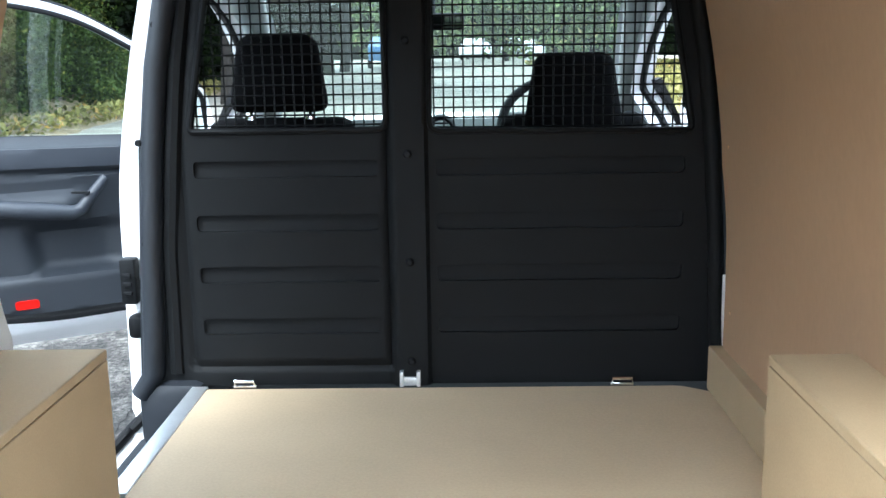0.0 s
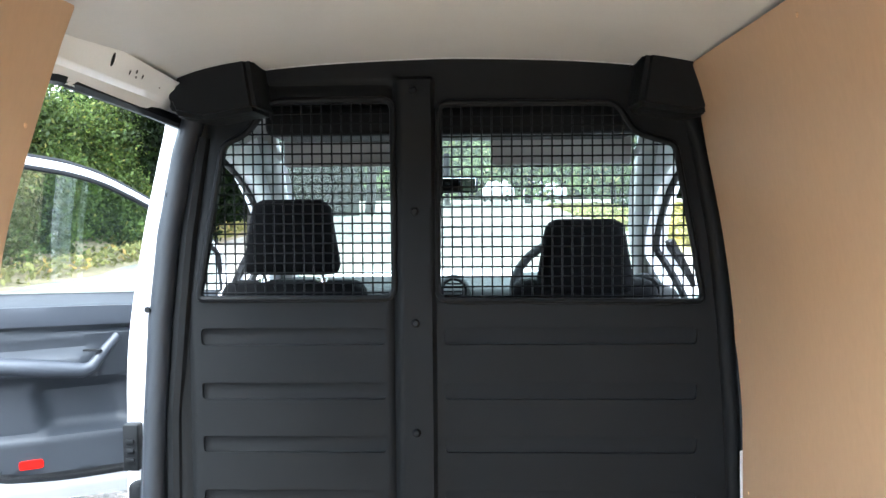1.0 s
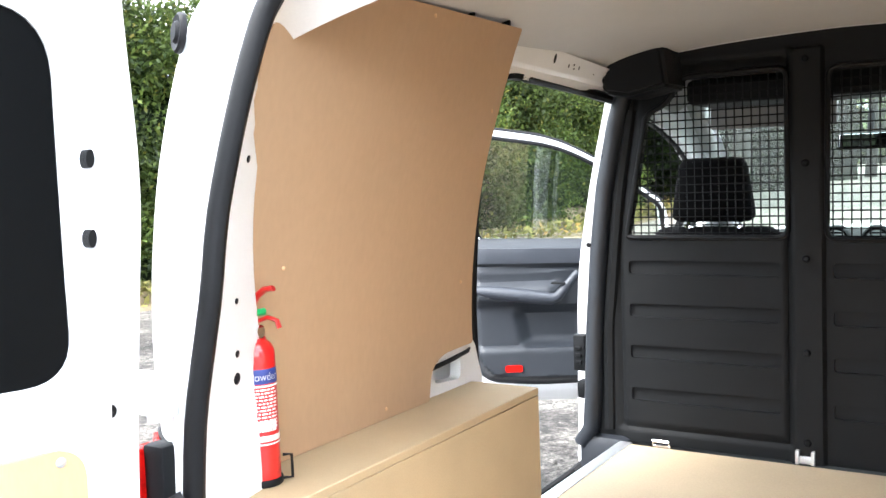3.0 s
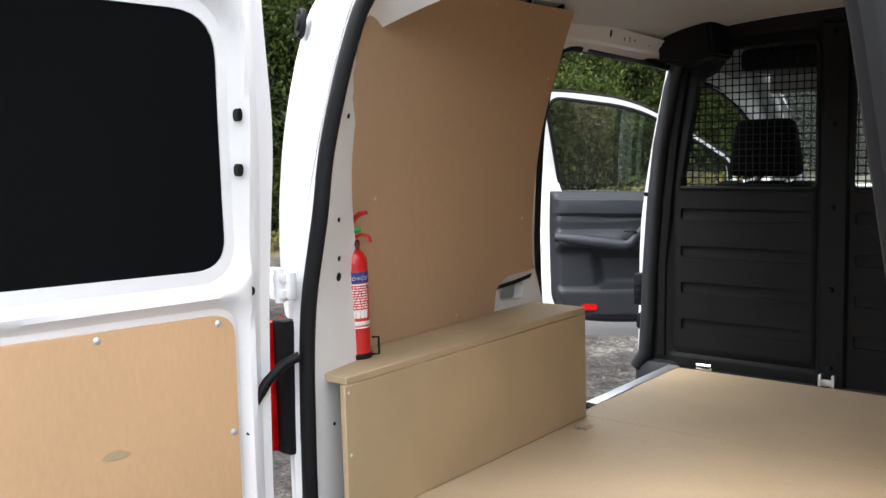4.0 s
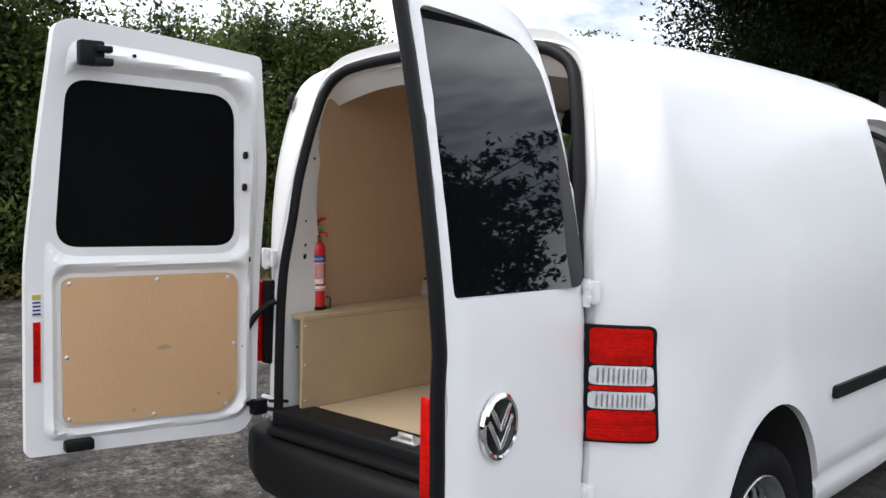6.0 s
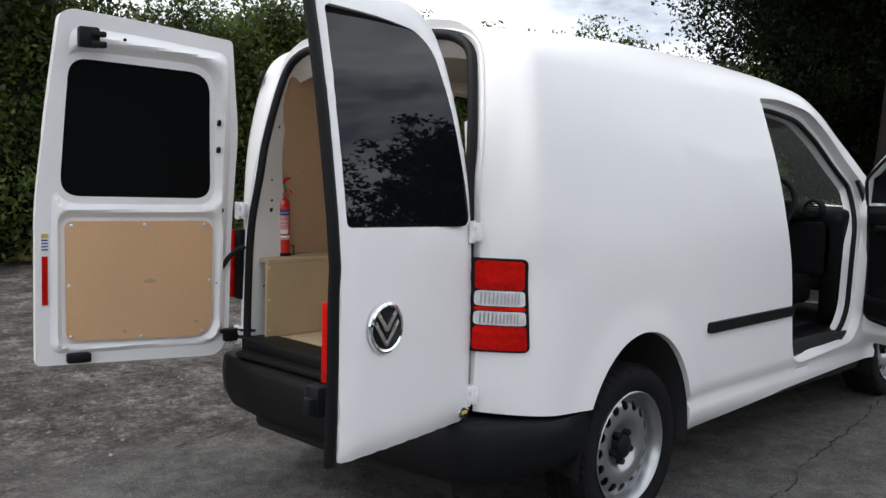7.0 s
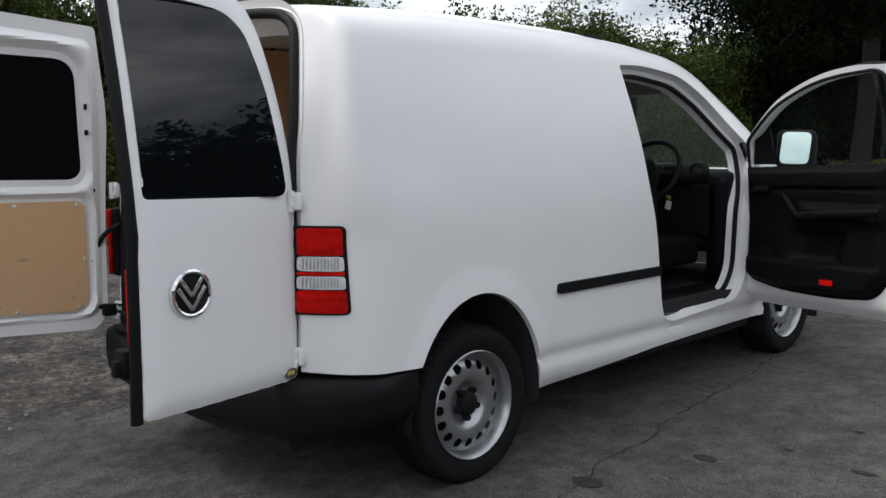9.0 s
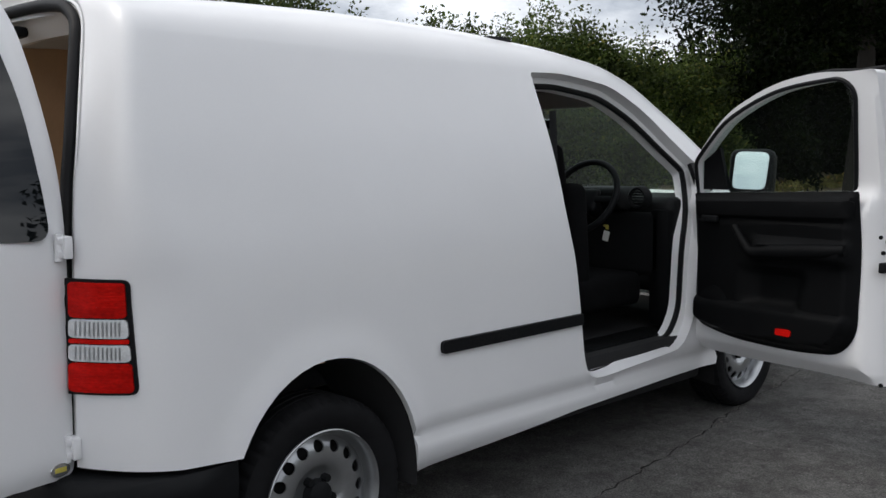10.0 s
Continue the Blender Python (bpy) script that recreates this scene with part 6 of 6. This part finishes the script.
def tree(label, at, height, spread, crown_low, count, leaf, material, seed, conifer=False):
    rng = np.random.default_rng(seed)
    x, y, _ = at
    foot = rise(y)
    root = thing("tree", label, "tree", at=(x, y, foot), group="trees round the yard")
    trunk = [(x + 0.1 * math.sin(k * 1.3 + seed), y + 0.1 * math.cos(k * 1.7 + seed), height * 0.92 * k / 8) for k in range(9)]
    shapes = [tube(trunk, [0.022 * height * (1 - 0.11 * k) * 0.8 for k in range(9)], 9)]
    pts = []
    if conifer:
        for z in np.linspace(crown_low, height * 0.97, 16):
            k = 1 - (z - crown_low) / (height - crown_low)
            for a in rng.uniform(0, 6.283, 6):
                r = spread * (k**0.85) * rng.uniform(0.75, 1.1) + 0.1
                tip = (x + r * math.cos(a), y + r * math.sin(a), z - 0.18 * r)
                shapes.append(tube([(x, y, z), tip], [0.04, 0.012], 4))
                for _ in range(4):
                    f = rng.uniform(0.2, 1.0)
                    c = np.array([x + r * f * math.cos(a), y + r * f * math.sin(a), z - 0.18 * r * f])
                    pts.append(c + rng.normal(size=(count // 384, 3)) * np.array([0.20, 0.20, 0.12]) * (0.6 + 0.5 * k) * height / 9)
    else:
        for i in range(34):
            a, z0 = rng.uniform(0, 6.283), rng.uniform(crown_low * 0.8, height * 0.75)
            r = spread * rng.uniform(0.45, 1.0) * math.sqrt(max(0.1, 1 - ((z0 - height * 0.5) / (height * 0.55)) ** 2))
            climb = rng.uniform(0.02, 0.2) * height
            limb = [(x + r * f * math.cos(a + 0.3 * f), y + r * f * math.sin(a + 0.3 * f), z0 + climb * f ** 0.7) for f in (0, 0.33, 0.66, 1.0)]
            shapes.append(tube(limb, [0.007 * height, 0.005 * height, 0.003 * height, 0.0012 * height], 5))
            for _ in range(13):
                f = rng.uniform(0.12, 1.04)
                c = np.array([x + r * f * math.cos(a + 0.3 * f), y + r * f * math.sin(a + 0.3 * f), z0 + climb * f**0.7]) + rng.normal(size=3) * np.array([0.05, 0.05, 0.06]) * height
                pts.append(c + np.clip(rng.normal(size=(count // 442, 3)), -1.8, 1.8) * rng.uniform(0.02, 0.055) * height * np.array([1, 1, 0.75]))
    part("trunk", moved(join(*shapes), Matrix.Translation((0, 0, foot - 0.03))), BARK, root, "grey-brown trunk and limbs")
    pts = np.concatenate(pts)
    ob = scatter_mesh("crown", pts[pts[:, 2] > 0.1] + np.array([0, 0, foot]), leaf, rng, material, root)
    tagged(ob, "dark needled crown" if conifer else "leafy green crown", kind="stuff")


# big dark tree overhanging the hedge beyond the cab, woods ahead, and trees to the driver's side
# the near-black crowns get their shade from the darkened leaf colour
tree("large dark broadleaf tree overhanging the hedge", (-4.3, 17.6, 0), 12.0, 4.4, 4.9, 300000, 0.055, LEAF_SHADED, 11)
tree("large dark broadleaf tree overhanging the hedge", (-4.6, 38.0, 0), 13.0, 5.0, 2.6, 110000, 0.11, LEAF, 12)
tree("dense dark broadleaf tree behind the shaded hedge", (-7.2, 23.5, 0), 11.0, 3.7, 1.8, 150000, 0.075, LEAF_SHADED, 31)
tree("broadleaf tree in the hedge", (-11.0, 33.0, 0), 8.0, 4.0, 1.0, 20000, 0.14, LEAF_SHADED, 13)
# far trees wear the paler leaf, haze painted into their colour
tree("broadleaf tree beside the road", (6.5, 46.0, 0), 9.0, 4.5, 1.2, 16000, 0.18, LEAF_HAZY, 14)
tree("broadleaf tree beside the road", (13.0, 41.0, 0), 10.0, 5.0, 1.0, 16000, 0.18, LEAF_HAZY, 15)
tree("broadleaf tree at the end of the road", (-2.0, 54.0, 0), 11.0, 5.5, 1.0, 16000, 0.2, LEAF_HAZY, 22)
tree("broadleaf tree at the end of the road", (3.0, 58.0, 0), 13.0, 5.5, 1.0, 16000, 0.2, LEAF_HAZY, 23)
tree("tall dark pointed conifer tree", (7.8, 38.0, 0), 9.5, 1.9, 0.6, 9000, 0.16, LEAF_FIR, 24, True)
tree("tall dark pointed conifer tree", (10.0, 34.0, 0), 8.5, 1.8, 0.6, 9000, 0.16, LEAF_FIR, 25, True)
tree("tall dark pointed conifer tree", (13.5, 27.0, 0), 8.5, 1.9, 0.8, 9000, 0.16, LEAF_FIR, 16, True)
tree("tall dark pointed conifer tree", (16.5, 29.0, 0), 9.5, 2.0, 0.8, 9000, 0.16, LEAF_FIR, 17, True)
tree("broadleaf tree beyond the grass", (20.0, 24.0, 0), 9.5, 5.0, 0.8, 16000, 0.18, LEAF_SHADED, 18)
tree("broadleaf tree beyond the grass", (25.0, 16.0, 0), 10.0, 5.5, 0.8, 16000, 0.18, LEAF_SHADED, 19)
tree("broadleaf tree beyond the grass", (28.0, 4.0, 0), 9.0, 5.0, 0.8, 14000, 0.18, LEAF_SHADED, 20)
hedge("hedge", "tall dark thicket beyond the hedge", -13.0, 34.0, -5.0, 36.0, 7.5, 5.0, 50000, 0.16, LEAF_SHADED, 8)
hedge("hedge", "far green hedge across the end of the road", -16.0, 76.0, 40.0, 72.0, 6.0, 4.0, 60000, 0.17, LEAF_HAZY, 5)
hedge("hedge", "far green hedge beyond the grass", 30.0, -30.0, 30.0, 30.0, 4.2, 3.0, 50000, 0.17, LEAF_SHADED, 6)
hedge("hedge", "far green hedge behind the yard", -12.0, -24.0, 30.0, -26.0, 4.2, 3.0, 40000, 0.17, LEAF_SHADED, 7)

# low bank of earth and leaf litter along the foot of the hedge
bank_y = np.linspace(4.0, 22.0, 60)
bank_x = np.interp(bank_y, [4.0, 5.0, 12.5, 19.5, 22.0], [-8.4, -8.15, -6.1, -5.75, -5.7])
bank_s = [(0.55, -0.02), (0.30, 0.07), (0.0, 0.20), (-0.5, 0.36), (-1.4, 0.45)]
bk_v = [(x + o + 0.16 * noise.noise(Vector((y * 0.9, k, 0))), y, max(-0.02, z + 0.06 * noise.noise(Vector((y * 1.7, k * 2.1, 4)))) + rise(y)) for x, y in zip(bank_x, bank_y) for k, (o, z) in enumerate(bank_s)]
bk_f = [(i * 5 + j, i * 5 + j + 1, i * 5 + j + 6, i * 5 + j + 5) for i in range(59) for j in range(4)]
bank = new("bank", mesh_from("bank", bk_v, bk_f, mat("leaf_litter", (0.19, 0.145, 0.085), rough=0.95, var=0.45, scale=4, bscale=45, bump=0.6)))
tagged(bank, "low bank of earth and dry leaf litter", "bank", kind="structure")
rng = np.random.default_rng(77)
ty = rng.uniform(2.0, 22.0, 6000)
tx = np.interp(ty, [2.0, 5.0, 12.5, 19.5, 22.0], [-8.9, -8.15, -6.1, -5.75, -5.7]) + 0.45 - np.abs(rng.normal(0, 0.5, 6000))
tufts = scatter_mesh("grass", np.stack([tx, ty, rng.uniform(0.02, 0.28, 6000) + np.array([rise(v) for v in ty])], axis=1), 0.06, rng, GRASS, None)
tagged(tufts, "dry straw-coloured grass and weeds along the bank", "grass", kind="stuff")

# dry grass verge on the driver's side ahead
rng = np.random.default_rng(21)
gx, gy = rng.uniform(3.4, 24, 60000), rng.uniform(6.0, 48.0, 60000)
keep = gx > 3.2 + 0.6 * np.sin(gy * 0.5)
gpts = np.stack([gx, gy, rng.uniform(0.01, 0.16, 60000) + np.array([rise(v) for v in gy])], axis=1)[keep]
verge = scatter_mesh("grass", gpts, 0.11, rng, GRASS, None)
tagged(verge, "dry yellow-green grass verge beside the road", "grass", kind="stuff")
vs_m = mat("verge_soil", (0.22, 0.20, 0.08), rough=0.95, var=0.3, scale=1.5, bscale=20)
vg = new("verge", mesh_from("verge", [(x, y, rise(y) + 0.006) for y in (6, 12, 16, 19, 20, 21, 24, 30, 50) for x in (3.5, 26)], [(2 * i, 2 * i + 1, 2 * i + 3, 2 * i + 2) for i in range(8)], vs_m))
tagged(vg, "dry grassy soil of the verge", "verge", kind="structure")

# loose stones on the gravel and along the cracks
rng = np.random.default_rng(31)
n_st = 9000
sx_, sy_ = -1.0 - np.abs(rng.normal(0, 2.6, n_st)), rng.uniform(-3.5, 7.5, n_st)
# crumbs that lie along the two cracks, and a few loose on the asphalt
sy_[:700] = rng.uniform(-0.6, 6.0, 700)
sx_[:700] = np.interp(sy_[:700], [-0.6, 0.79, 1.48, 2.3, 3.3, 4.75, 8.0], [1.5, 1.2, 1.07, 0.98, 0.86, 0.72, 0.4]) + rng.normal(0, 0.022, 700)
sx_[700:1000] = np.interp(sy_[700:1000], [-2.6, -0.475, -0.2, 0.1, 1.8, 4.0], [-1.30, -1.19, -1.18, -1.22, -1.3, -1.2]) + rng.normal(0, 0.035, 300)
sx_[1000:1120], sy_[1000:1120] = rng.uniform(0.9, 3.5, 120), rng.uniform(-1.0, 5.5, 120)
sv, sf = [], []
octa = np.array([(1, 0, 0), (0, 1, 0), (-1, 0, 0), (0, -1, 0), (0, 0, 0.75), (0, 0, -0.4)])
oct_f = [(0, 1, 4), (1, 2, 4), (2, 3, 4), (3, 0, 4), (1, 0, 5), (2, 1, 5), (3, 2, 5), (0, 3, 5)]
for i in range(n_st):
    r = (0.002 + 0.006 * rng.random() ** 3) if i < 1120 else (0.003 + 0.014 * rng.random() ** 3)
    q = octa * r * rng.uniform(0.6, 1.3, (6, 1)) + np.array([sx_[i], sy_[i], r * 0.25 + rise(sy_[i])])
    k = len(sv)
    sv += [tuple(p) for p in q]
    sf += [tuple(k + j for j in f) for f in oct_f]
stones = new("gravel", mesh_from("gravel", sv, sf, STONE, smooth=False))
tagged(stones, "loose grey stones scattered over the asphalt", "gravel", kind="stuff")


def crack(pts, wide, seed):
    rng = np.random.default_rng(seed)
    line = []
    for a, b in zip(pts[:-1], pts[1:]):
        k = max(2, int(math.dist(a, b) / 0.05))
        line += [(a[0] + (b[0] - a[0]) * j / k, a[1] + (b[1] - a[1]) * j / k) for j in range(k)]
    v, f = [], []
    for i, (x, y) in enumerate(line):
        jx, w = 0.05 * noise.noise(Vector((i * 0.13, seed, 0))) + rng.normal(0, 0.008), wide * rng.uniform(0.1, 1.0) * (0.5 + abs(noise.noise(Vector((i * 0.06, seed, 9)))) * 2)
        v += [(x + jx - w, y + rng.normal(0, 0.01), rise(y) + 0.005), (x + jx + w, y + rng.normal(0, 0.01), rise(y) + 0.005)]
        if i:
            k = 2 * i
            f.append((k - 2, k - 1, k + 1, k))
    return v, f


CRACK = mat("crack_dirt", (0.022, 0.020, 0.018), rough=0.95, var=0.4, scale=12, bscale=60)
cr = new("crack", mesh_from("crack", *crack([(1.5, -0.6), (1.2, 0.79), (1.07, 1.48), (0.98, 2.3), (0.86, 3.3), (0.72, 4.75), (0.4, 8.0)], 0.006, 4), CRACK, smooth=False))
tagged(cr, "long thin crack in the asphalt", "crack", kind="structure")
cr2 = new("crack", mesh_from("crack", *crack([(-1.30, -2.6), (-1.19, -0.475), (-1.18, -0.2), (-1.22, 0.1), (-1.3, 1.8), (-1.2, 4.0)], 0.007, 5), CRACK, smooth=False))
tagged(cr2, "ragged crack where gravel meets asphalt", "crack", kind="structure")


# dark tar spots on the asphalt
for k, (px_, py_, ra, rb) in enumerate(((1.41, 1.44, 0.055, 0.030), (1.20, 0.92, 0.07, 0.045), (1.95, 1.69, 0.05, 0.02), (1.62, 1.75, 0.022, 0.012), (1.75, 2.15, 0.025, 0.012))):
    loop_ = [(px_ + ra * (1 + 0.25 * noise.noise(Vector((math.cos(a) * 1.5, math.sin(a) * 1.5, k)))) * math.cos(a), py_ + rb * (1 + 0.25 * noise.noise(Vector((math.cos(a) * 1.5, math.sin(a) * 1.5, k + 9)))) * math.sin(a)) for a in np.linspace(0, 2 * math.pi, 19)[:-1]]
    sp_ = new("tar_spot", mesh_from("tar_spot", [(x, y, rise(y) + 0.004) for x, y in loop_], [tuple(range(18))], CRACK, smooth=False))
    tagged(sp_, "small dark tar spot on the asphalt", "tar spot", kind="structure")


# parked cars far down the road
def far_car(at, turn, paint, label):
    at = (at[0], at[1], rise(at[1]))
    root = thing("car", label, "car", at=at, group="cars parked down the road")
    m = Matrix.Translation(at) @ Matrix.Rotation(radians(turn), 4, "Z")
    prof = [(-2.0, 0.35), (-2.02, 0.75), (-1.85, 0.95), (-1.1, 1.0), (-0.6, 1.42), (0.8, 1.45), (1.6, 1.02), (2.0, 0.95), (2.05, 0.4)]
    v = [tuple(m @ Vector((sx * (0.84 if z < 1.1 else 0.66), y, z))) for sx in (-1, 1) for y, z in prof]
    n = len(prof)
    part("body", (v, [(i, (i + 1) % n, n + (i + 1) % n, n + i) for i in range(n)] + [tuple(range(n))[::-1], tuple(range(n, 2 * n))]), paint, root)
    glass = [(sx * 0.76, y, z) for sx in (-1, 1) for y, z in ((-0.95, 1.04), (-0.55, 1.36), (0.75, 1.38), (1.35, 1.04))]
    part("windows", ([tuple(m @ Vector(p)) for p in glass], [(0, 1, 2, 3), (7, 6, 5, 4), (0, 4, 5, 1), (3, 2, 6, 7)]), DARK_GLASS, root)
    for sx in (-1, 1):
        for y in (-1.25, 1.3):
            part("wheel", lathe([(0.0, 0.1), (0.2, 0.1), (0.31, 0.08), (0.31, -0.1), (0.0, -0.1)], 16, m @ Matrix.Translation((sx * 0.76, y, 0.31)) @ Matrix.Rotation(radians(90), 4, "Y")), TYRE, root)


BLUE = mat("blue_paint", (0.10, 0.22, 0.42), rough=0.3, coat=0.6)
far_car((-3.4, 44.0, 0), 6, BLUE, "pale blue car parked far down the road")
far_car((1.2, 66.0, 0), -10, WHITE, "white car parked far down the road")
far_car((4.6, 68.0, 0), 20, WHITE, "white car parked far down the road")
